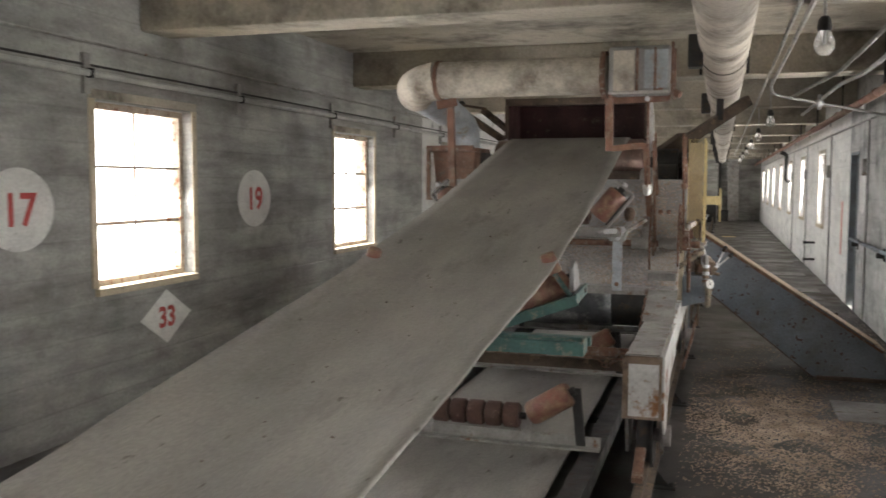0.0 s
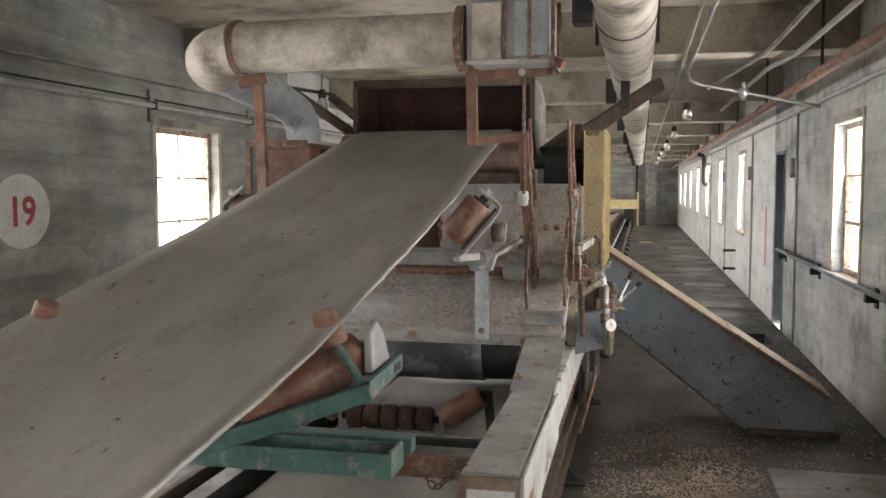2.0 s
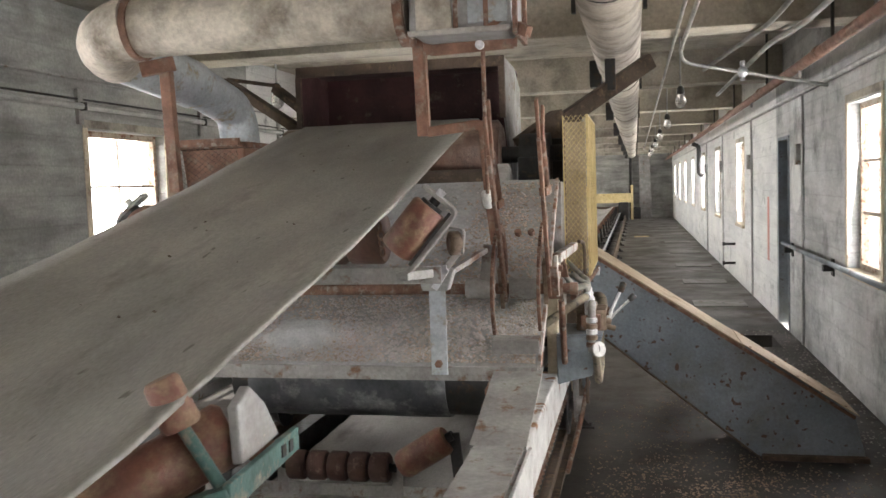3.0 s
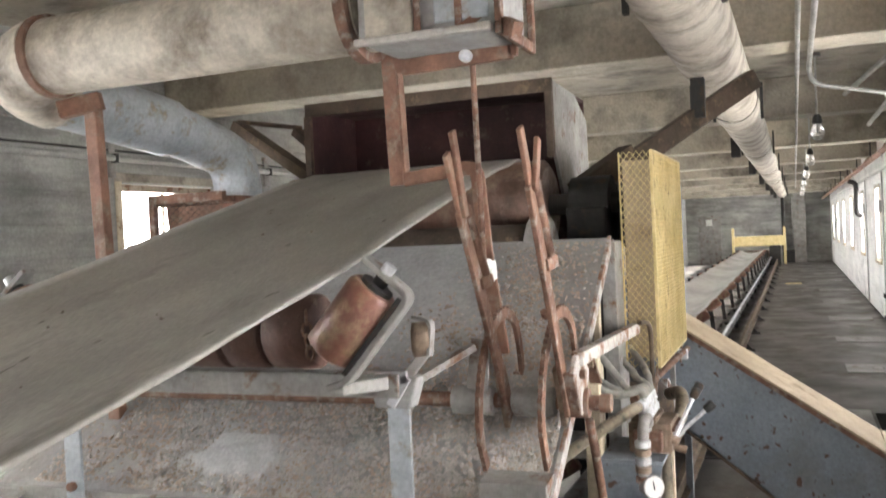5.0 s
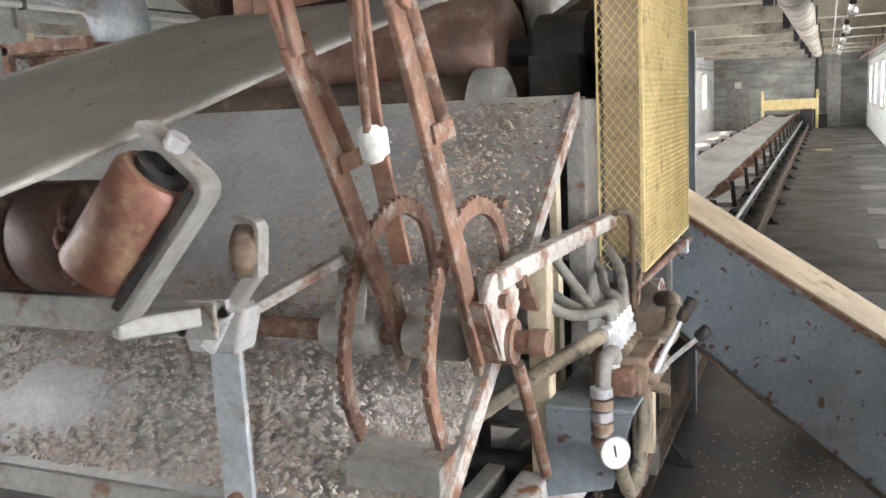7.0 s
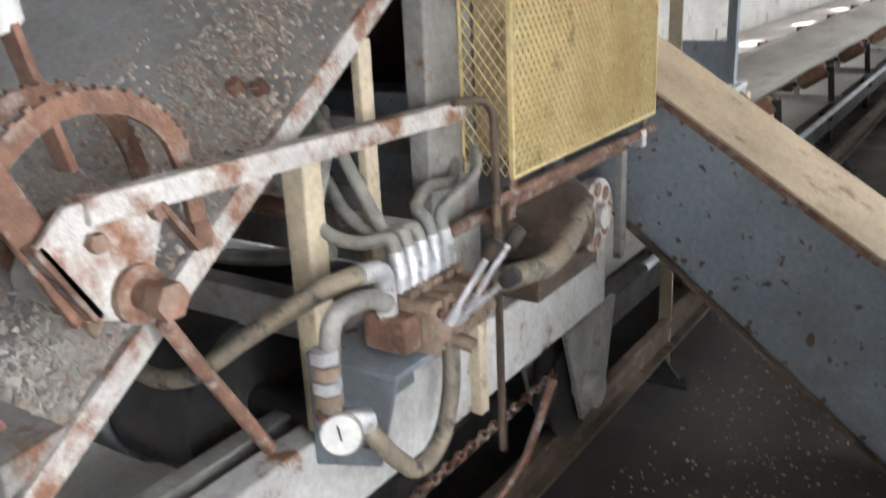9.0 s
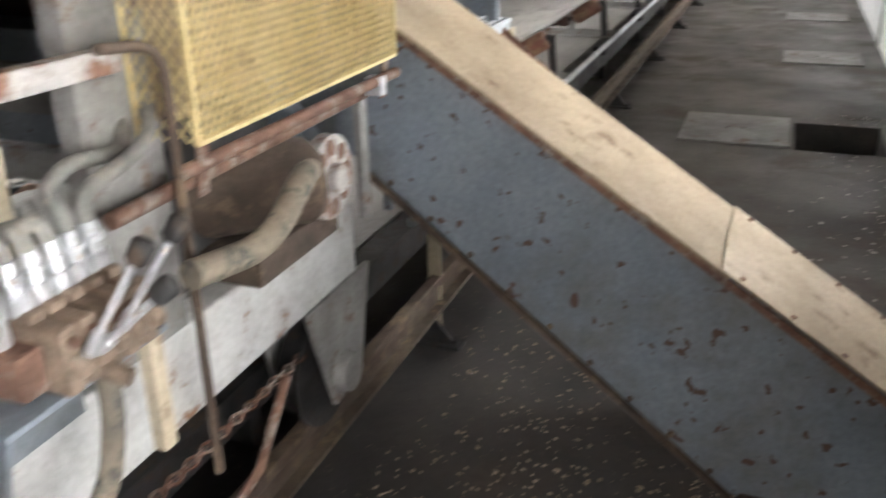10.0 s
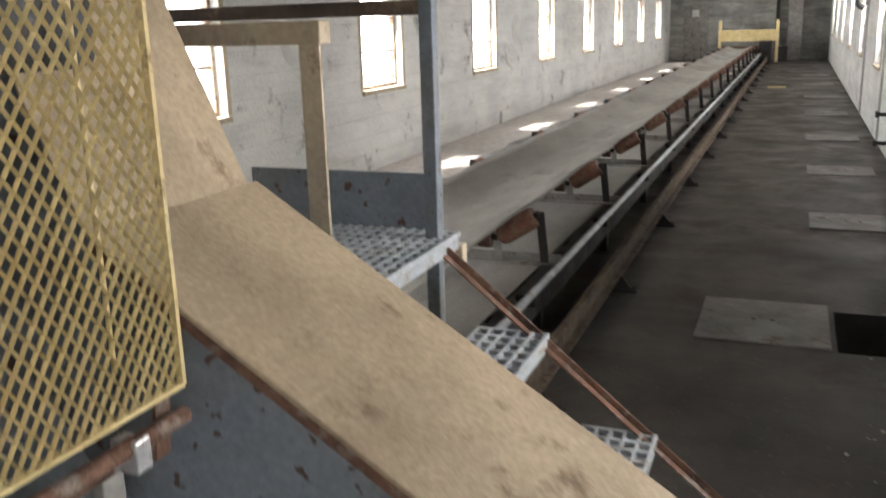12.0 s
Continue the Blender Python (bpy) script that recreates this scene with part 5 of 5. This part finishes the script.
part("blue_panel", Shape().box(-0.5, -0.35, 5.915, 5.924, DZ - 0.11, DZ + 0.14), M_GALV, col_, "blue-grey galvanised panel", 0.004)
for x in (-0.545, -0.43):
    part("strap", Shape().box(x - 0.009, x + 0.009, 5.908, 5.914, DZ - 0.13, DZ + 0.15), M_RUST, col_)
part("ring", Shape().tube([(-0.79, 6.06, DZ), (-0.755, 6.06, DZ)], 0.158, 28), M_RUST, col_, "rusty flange ring")
part("end_frame", Shape().box(-0.33, -0.312, 5.9, 6.22, DZ - 0.16, DZ - 0.13).box(-0.33, -0.312, 5.9, 5.925, DZ - 0.13, DZ + 0.18).box(-0.33, -0.312, 6.195, 6.22, DZ - 0.13, DZ + 0.18), M_RUST, col_, "rusty end frame", 0.003)
part("dust_lip", Shape().box(-0.73, -0.34, 5.9, 5.925, DZ - 0.145, DZ - 0.125), M_DUST, col_, "ledge caked with dust", 0.006)
part("brace", Shape().bar((-0.33, 5.95, DZ - 0.07), (-0.43, 5.91, DZ - 0.135), 0.015, 0.02), M_REDSTEEL, col_)
part("clamp_bolt", Shape().bar((-0.32, 5.94, DZ - 0.13), (-0.27, 5.9, DZ - 0.16), 0.03, 0.04), M_RUST, col_)
hg = thing("lever_hanger", "red oxide flat-bar hanger below the duct damper", "hanger")
part("hanger_bar", Shape().bar((-0.762, 6.19, 2.26), (-0.755, 6.2, 1.865), 0.045, 0.014, (0, 1, 0)), M_REDSTEEL, hg, "", 0.003)
part("hanger_edge", Shape().bar((-0.735, 6.205, 2.24), (-0.73, 6.215, 1.9), 0.008, 0.04, (0, 1, 0)), M_REDSTEEL, hg, "", 0.002)
part("hanger_arm", Shape().ribbon(bend([(-0.735, 6.204, 1.882), (-0.5, 6.2, 1.905), (-0.485, 6.21, 1.62), (-0.465, 6.26, 1.35)], 0.035), 0.014, 0.042, (0, 1, 0)), M_REDSTEEL, hg, "", 0.003)
part("tape_wrap", Shape().tube([(-0.49, 6.212, 1.635), (-0.49, 6.212, 1.625), (-0.487, 6.218, 1.575), (-0.485, 6.222, 1.565)], [0.02, 0.03, 0.028, 0.018], 12), M_WHITE, hg, "frayed white tape wrap")
part("cross_strap", Shape().bar((-0.7, 6.15, 2.205), (-0.36, 6.15, 2.215), 0.02, 0.045), M_REDSTEEL, hg, "", 0.003)
part("strap_upright", Shape().bar((-0.362, 6.15, 2.2), (-0.352, 6.15, 2.31), 0.03, 0.02, (0, 1, 0)), M_REDSTEEL, hg, "", 0.003)
part("strap_upright", Shape().bar((-0.7, 6.15, 2.19), (-0.72, 6.15, 2.27), 0.03, 0.02, (0, 1, 0)), M_REDSTEEL, hg, "", 0.003)
part("pivot_bolt", Shape().tube([(-0.493, 6.12, 2.212), (-0.493, 6.142, 2.212)], 0.018, 12), M_CHROME, hg)
part("rod", Shape().tube([(-0.488, 6.17, 2.2), (-0.488, 6.19, 1.62)], 0.009, 8), M_RUST, hg)
ps = thing("duct_support_post", "bright rust-red steel post propping the duct", "post")
part("post", Shape().bar((-1.9, 6.19, 2.24), (-1.86, 6.19, 1.1), 0.05, 0.04, (0, 1, 0)), M_REDSTEEL, ps, "", 0.003)
part("saddle", Shape().bar((-1.98, 6.12, 2.2), (-1.85, 6.18, 2.23), 0.05, 0.06), M_REDSTEEL, ps, "", 0.004)
dh = thing("dust_hood", "rusty red dust hood with a mesh front", "hood")
part("hood_body", Shape().prism([(-2.32, 1.9), (-1.95, 1.9), (-2.0, 1.3), (-2.26, 1.3)], "y", 7.06, 7.4), M_REDSTEEL, dh, "", 0.006)
part("hood_rim", Shape().box(-2.36, -1.92, 7.02, 7.44, 1.9, 1.93), M_RUST, dh, "", 0.004)
part("screen_frame", Shape().box(-2.35, -2.32, 6.98, 7.01, 1.5, 1.94).box(-2.35, -1.95, 6.98, 7.01, 1.91, 1.95), M_RUST, dh)
part("screen", expanded((-2.32, 6.995, 1.5), (1, 0, 0), (0, 0, 1), 0.36, 0.41, 0.02, 0.03), M_DARKBROWN, dh)
part("screen_leg", Shape().box(-2.34, -2.31, 6.99, 7.1, 1.5, 1.53), M_RUST, dh)
part("leg", Shape().box(-2.18, -2.13, 7.2, 7.25, 0.8, 1.31), M_RUST, dh)

ld = thing("long_duct", "off-white round duct slung under the ceiling beams", "duct")
LY = [-2.0, 3.2, 6.9, 10.6, 14.3, 18.0, 21.8, 25.5, 29.2, 33.0]
for a, b in zip(LY, LY[1:]):
    r = 0.155 if a < 21 else 0.13
    seg = part("duct_section", Shape().tube([(-0.005, a, 2.53), (-0.005, a + 0.02, 2.53), (-0.005, b - 0.02, 2.53), (-0.005, b, 2.53)], [r + 0.006, r, r, r + 0.006], 28), M_DUCT, ld)
    part("seam_band", Shape().tube([(-0.005, b - 0.6, 2.53), (-0.005, b - 0.585, 2.53)], r + 0.004, 28), M_BLACK, seg)
    part("hanger_strap", Shape().box(0.15, 0.17, b - 0.02, b + 0.02, 2.45, ZB + 0.02), M_BLACK, ld)
    part("hanger_strap", Shape().box(-0.18, -0.16, b - 0.02, b + 0.02, 2.45, ZB + 0.02), M_BLACK, ld)
    part("branch_tap", Shape().box(-0.22, -0.13, b - 1.2, b - 1.08, 2.36, 2.56), M_BLACK, ld, "", 0.006)


# ---- pipes and conduit ----
def run(name, label, path, r, material, corner=0.1, group=""):
    t = thing(name, label, "pipe", group)
    part("pipe", Shape().tube(bend(path, corner), r, 12), material, t)
    return t


lp = run("wall_conduit", "pale grey conduit clipped along the concrete wall", [(XL + 0.05, Y0, 2.33), (XL + 0.05, 41.9, 2.33)], 0.022, M_PIPE)
for k in range(16):
    y = 4.73 + 1.86 * k - 3.72
    part("clip", Shape().box(XL, XL + 0.03, y - 0.03, y + 0.03, 2.2, 2.46), M_GREYSTEEL, lp, "", 0.003)
    part("saddle", Shape().box(XL + 0.03, XL + 0.075, y - 0.012, y + 0.012, 2.3, 2.36), M_BLACK, lp)
run("thin_wall_conduit", "thin grey cable along the concrete wall", [(XL + 0.02, Y0, 2.53), (XL + 0.02, 41.9, 2.53)], 0.009, M_GREYSTEEL)
run("thin_wall_conduit", "thin dark cable hugging the thick conduit", [(XL + 0.02, Y0, 2.385), (XL + 0.02, 41.9, 2.385)], 0.008, M_BLACK)
rp = run("sprinkler_pipe", "rust-red sprinkler pipe under the ceiling", [(1.4, Y0, 2.535), (1.4, 41.9, 2.49)], 0.04, M_REDSTEEL)
for k in range(13):
    y = 3.0 + 3.0 * k
    part("hanger", Shape().box(1.39, 1.41, y - 0.012, y + 0.012, 2.56, ZC if not any(5.32 + PITCH * j < y < 5.68 + PITCH * j for j in range(-2, 10)) else ZB), M_BLACK, rp)
    part("coupling", Shape().tube([(1.4, y + 0.4, 2.527), (1.4, y + 0.5, 2.527)], 0.047, 14), M_RUST, rp)
    part("sprinkler_head", Shape().tube([(1.4, y + 1.2, 2.5), (1.4, y + 1.2, 2.43)], 0.014, 8), M_PIPE, rp)
run("east_wall_conduit", "grey conduit along the top of the whitewashed wall", [(XR - 0.03, Y0, 2.42), (XR - 0.03, 41.9, 2.42)], 0.02, M_PIPE)
run("ceiling_conduit", "thin grey conduit under the beams", [(0.4, Y0, 2.675), (0.4, 33, 2.675)], 0.013, M_PIPE, group="ceiling conduits")
bc = run("bent_conduit", "pale conduit bent across to the whitewashed wall", [(0.47, Y0, 2.672), (0.47, 10.0, 2.672), (0.5, 10.2, 2.6), (1.66, 10.45, 2.38)], 0.015, M_PIPE, 0.2)
part("junction_box", Shape().sphere((0.976, 10.3, 2.51), 0.045, 14).hexa((0.976, 10.3, 2.44), (0.976, 10.3, 2.6), 0.02), M_CHROME, bc, "cast junction box")
run("ceiling_conduit", "grey conduit slanting under the ceiling", [(1.0, Y0, 2.67), (1.0, 8.9, 2.67), (0.75, 11.4, 2.67)], 0.017, M_PIPE, 0.3, "ceiling conduits")
run("ceiling_conduit", "grey conduit beside the sprinkler pipe", [(1.22, Y0, 2.66), (1.22, 9.0, 2.66), (1.1, 9.6, 2.64), (1.1, 14.0, 2.66)], 0.02, M_PIPE, 0.3, "ceiling conduits")
for y in (11.55, 15.3, 19.4, 23.0):
    v = run("down_conduit", "grey conduit dropping down the whitewashed wall", [(XR - 0.02, y, 2.42), (XR - 0.02, y, 0.02)], 0.014, M_PIPE, group="down conduits")
    part("switch_box", Shape().box(XR - 0.07, XR, y + 0.03, y + 0.13, 1.75, 1.95), M_GREYSTEEL, v, "", 0.004)
hr = thing("wall_handrail", "dark pipe handrail on the whitewashed wall", "handrail")
part("rail", Shape().tube([(XR - 0.08, 4.0, 0.93), (XR - 0.08, 12.35, 0.95)], 0.02, 12), M_BLUE, hr)
for y in (4.6, 6.4, 8.3, 10.3, 12.2):
    part("bracket", Shape().box(XR - 0.085, XR, y - 0.03, y + 0.03, 0.86, 0.915).box(XR - 0.012, XR, y - 0.045, y + 0.045, 0.82, 0.96), M_BLACK, hr, "", 0.004)
for y, z in ((17.57, 0.57), (17.57, 0.26)):
    b = thing("wall_bracket", "black iron bracket on the whitewashed wall", "bracket", "iron brackets")
    part("arm", Shape().box(XR - 0.2, XR, y - 0.02, y + 0.02, z - 0.02, z + 0.02).box(XR - 0.2, XR - 0.17, y - 0.06, y + 0.06, z - 0.03, z + 0.03), M_BLACK, b, "", 0.004)
bx_ = thing("wall_valve", "dark valve wheel and pipe on the whitewashed wall", "valve")
part("pipe", Shape().tube(bend([(XR - 0.27, 24.0, 2.45), (XR - 0.12, 24.0, 2.4), (XR - 0.12, 24.0, 1.75), (XR - 0.02, 24.0, 1.7)], 0.1), 0.05, 12), M_BLACK, bx_)


# ---- lamps ----
def bulb_lamp(x, y, top, z=2.43):
    l = thing("pendant_bulb", "clear glass bulb in a grey socket, unlit", "lamp", "bare bulbs", at=(x, y, z))
    part("stem", Shape().tube([(0, 0, 0.12), (0, 0, top - z)], 0.009, 8), M_PIPE, l)
    part("ceiling_box", Shape().tube([(0, 0, top - z - 0.03), (0, 0, top - z)], 0.05, 14), M_GREYSTEEL, l)
    part("socket", Shape().tube([(0, 0, 0.05), (0, 0, 0.07), (0, 0, 0.11), (0, 0, 0.13)], [0.035, 0.04, 0.034, 0.02], 16), M_BLACK, l, "grey-black socket")
    g = part("glass_globe", Shape().tube([(0, 0, 0.055), (0, 0, 0.03), (0, 0, -0.01), (0, 0, -0.05), (0, 0, -0.075), (0, 0, -0.085)], [0.03, 0.042, 0.055, 0.052, 0.032, 0.004], 20, False), M_BULB, l, "clear glass globe")
    part("filament_stem", Shape().tube([(0, 0, 0.05), (0, 0, -0.02)], 0.008, 8), M_WHITE, l)


bulb_lamp(0.51, 5.25, ZC, 2.42)
for y in (11.67, 15.4, 19.1, 22.9, 26.6, 30.3):
    bulb_lamp(0.55, y, ZC)
for y in (9.6, 13.3, 20.8, 28.2):
    bulb_lamp(-2.81, y, ZC)

# ---- far end ----
eb = thing("end_barrier", "yellow painted barrier at the far end of the belt", "barrier")
part("panel", Shape().box(-1.9, -0.1, 40.4, 40.46, 0.72, 1.12), M_YELLOW, eb, "", 0.01)
for x in (-1.95, -0.05):
    part("post", Shape().box(x - 0.05, x + 0.05, 40.38, 40.48, 0, 1.45), M_YELLOW, eb, "", 0.006)
eq = thing("end_machinery", "dark take-up machinery at the far end", "machine")
part("frame", Shape().box(-0.6, -0.2, 39.5, 40.3, 0, 0.75), M_BLACK, eq, "", 0.03)
part("gear_box", Shape().box(-0.15, 0.3, 41.0, 41.6, 0, 0.5), M_BLACK, eq, "", 0.03)
part("take_up_pulley", Shape().tube([(-1.72, 40.15, 0.42), (-0.6, 40.15, 0.42)], 0.16, 20), M_DARKBROWN, eq)
cp = thing("end_duct", "dark vertical duct on the far wall", "duct")
part("riser", Shape().box(0.25, 0.75, 41.6, 41.95, 0, ZB), M_GREYSTEEL, cp, "", 0.02)
part("small_pipe", Shape().tube([(-0.1, 41.9, 0), (-0.1, 41.9, ZB)], 0.06, 12), M_BLACK, cp)
nd = thing("door_2", "grey door with a white notice in the far wall", "door", kind="structure")
part("door_leaf", Shape().box(-3.4, -2.5, 41.96, 41.995, 0, 2.0), M_GREYSTEEL, nd, "", 0.006)
part("notice", Shape().box(-3.1, -2.85, 41.95, 41.958, 1.6, 1.85), M_WHITE, nd)


# ---- spilled pellets and dust ----
def scatter(name, label, count, place, size, material, seed):
    rng = random.Random(seed)
    s = Shape()
    for _ in range(count):
        p = place(rng)
        if p is None:
            continue
        p, r = Vector(p), size * rng.uniform(0.4, 1.3)
        a, b = rng.uniform(0, 6.3), rng.uniform(0.5, 1.6)
        ux, uy = Vector((math.cos(a), math.sin(a), 0.3)) * r * b, Vector((-math.sin(a), math.cos(a), 0.1)) * r
        up = Vector((0, 0, r * 0.8))
        s.add([p + ux, p + uy, p - ux, p - uy, p + up, p - up * 0.5], [(0, 1, 4), (1, 2, 4), (2, 3, 4), (3, 0, 4), (1, 0, 5), (2, 1, 5), (3, 2, 5), (0, 3, 5)])
    return solid(name, s, material, label, "debris", "stuff")


def on_apron(rng):
    u = rng.random() ** 1.5
    x, y = -0.29 - 1.7 * rng.random() ** 1.35, AY0 + 0.02 + (AY1 - AY0 - 0.04) * u
    swept = max(0.0, u - 0.3) * max(0.0, -0.62 - x) * 9.0
    if rng.random() < swept or noise.noise((x * 5, y * 5, 3.0)) < -0.12 and rng.random() < 0.75:
        return None
    return (x, y, slope_z(y) + 0.002)


def on_lower_apron(rng):
    x, y = -0.29 - 1.3 * rng.random() ** 1.2, AY0 + 0.015 + 0.3 * rng.random() ** 1.2
    if noise.noise((x * 4, y * 4, 9.0)) < -0.1 and rng.random() < 0.7:
        return None
    return (x, y, slope_z(y) + 0.004)


def on_floor(rng):
    x, y = rng.uniform(-0.2, 1.3), rng.uniform(2.4, 9.5)
    if noise.noise((x * 1.6, y * 1.1, 8.0)) < 0.0 and rng.random() < 0.8:
        return None
    return (x, y, 0.001)


def by_wall(rng):
    x, y = XR - 0.02 - abs(rng.gauss(0, 0.28)), rng.uniform(7.5, 12.5)
    return None if HX0 - 0.02 < x < HX1 + 0.02 and HY0 - 0.02 < y < HY1 + 0.02 else (x, y, 0.001)


scatter("spilled_pellets", "brown crumbled pellets strewn over the sloping apron", 10500, on_apron, 0.0072, M_PELLET, 3)
scatter("pale_pellets", "pale dusty crumbs among the pellets on the apron", 4200, on_apron, 0.0075, M_DUST, 4)
scatter("coarse_crumbs", "coarse pale crumbs heaped on the lower apron", 3800, on_lower_apron, 0.0085, M_DUST, 21)
scatter("floor_pellets", "tan crumbs of pellets scattered on the dark floor", 3800, on_floor, 0.006, M_DUSTFLOOR, 5)
scatter("floor_crumbs", "pale crumbs and litter along the wall foot", 600, by_wall, 0.008, M_DUST, 6)
scatter("belt_debris", "small dark crumbs lying on the belt", 40, lambda rng: (lambda x, y: (x, y, edge_z(y) - 0.06 * min(1, max(0, (6.3 - y) / 3)) + 0.004))(BX + rng.uniform(-0.2, 0.2), rng.uniform(2.0, 7.0)), 0.006, M_DARKBROWN, 7)

drift, edge_n = Shape(), 120
for k in range(edge_n):
    y = 10.5 + 30.0 * k / (edge_n - 1)
    w = 0.9 + 0.35 * noise.noise((y * 0.7, 0.0, 2.0)) + 0.12 * noise.noise((y * 3.0, 4.0, 2.0))
    drift.v += [(XL + 0.01, y, 0.012), (XL + w * 0.6, y, 0.009), (XL + w, y, 0.0005)]
for k in range(edge_n - 1):
    for j in range(2):
        drift.f.append((3 * k + j, 3 * k + j + 1, 3 * k + j + 4, 3 * k + j + 3))
        drift.smooth.append(True)
solid("dust_drift", drift, M_DUST, "pale dust drifted along the foot of the wall", "dust", "stuff")

heap, HN = Shape(), 22
for i in range(HN + 1):
    for j in range(HN + 1):
        u, w = -1 + 2 * i / HN, -1 + 2 * j / HN
        x, y = -1.28 + 0.32 * u, 6.06 + 0.11 * w
        r = math.hypot(u, w) * (1 + 0.6 * noise.noise((u * 3.2, w * 2.6, 7.0)))
        h = 0.035 * max(0.0, 1 - r) ** 1.4 * (1 + 0.3 * noise.noise((x * 20, y * 20, 2.0))) - 0.004
        heap.v.append((x, y, slope_z(y) + h))
for i in range(HN):
    for j in range(HN):
        a = i * (HN + 1) + j
        heap.f.append((a, a + 1, a + HN + 2, a + HN + 1))
        heap.smooth.append(True)
solid("dust_heap", heap, M_FLOUR, "pale heap of fine dust on the steel apron", "dust", "stuff")


def in_spill(rng):
    x, y = 0.45 + rng.gauss(0, 0.36), 6.2 + rng.gauss(0, 0.75)
    return None if x < -0.2 or noise.noise((x * 3, y * 2.2, 6.0)) < -0.2 and rng.random() < 0.8 else (x, y, 0.0005)


scatter("floor_spill", "tan pellet crumbs spilled thickly on the dark floor", 15000, in_spill, 0.0075, M_DUSTFLOOR, 11)
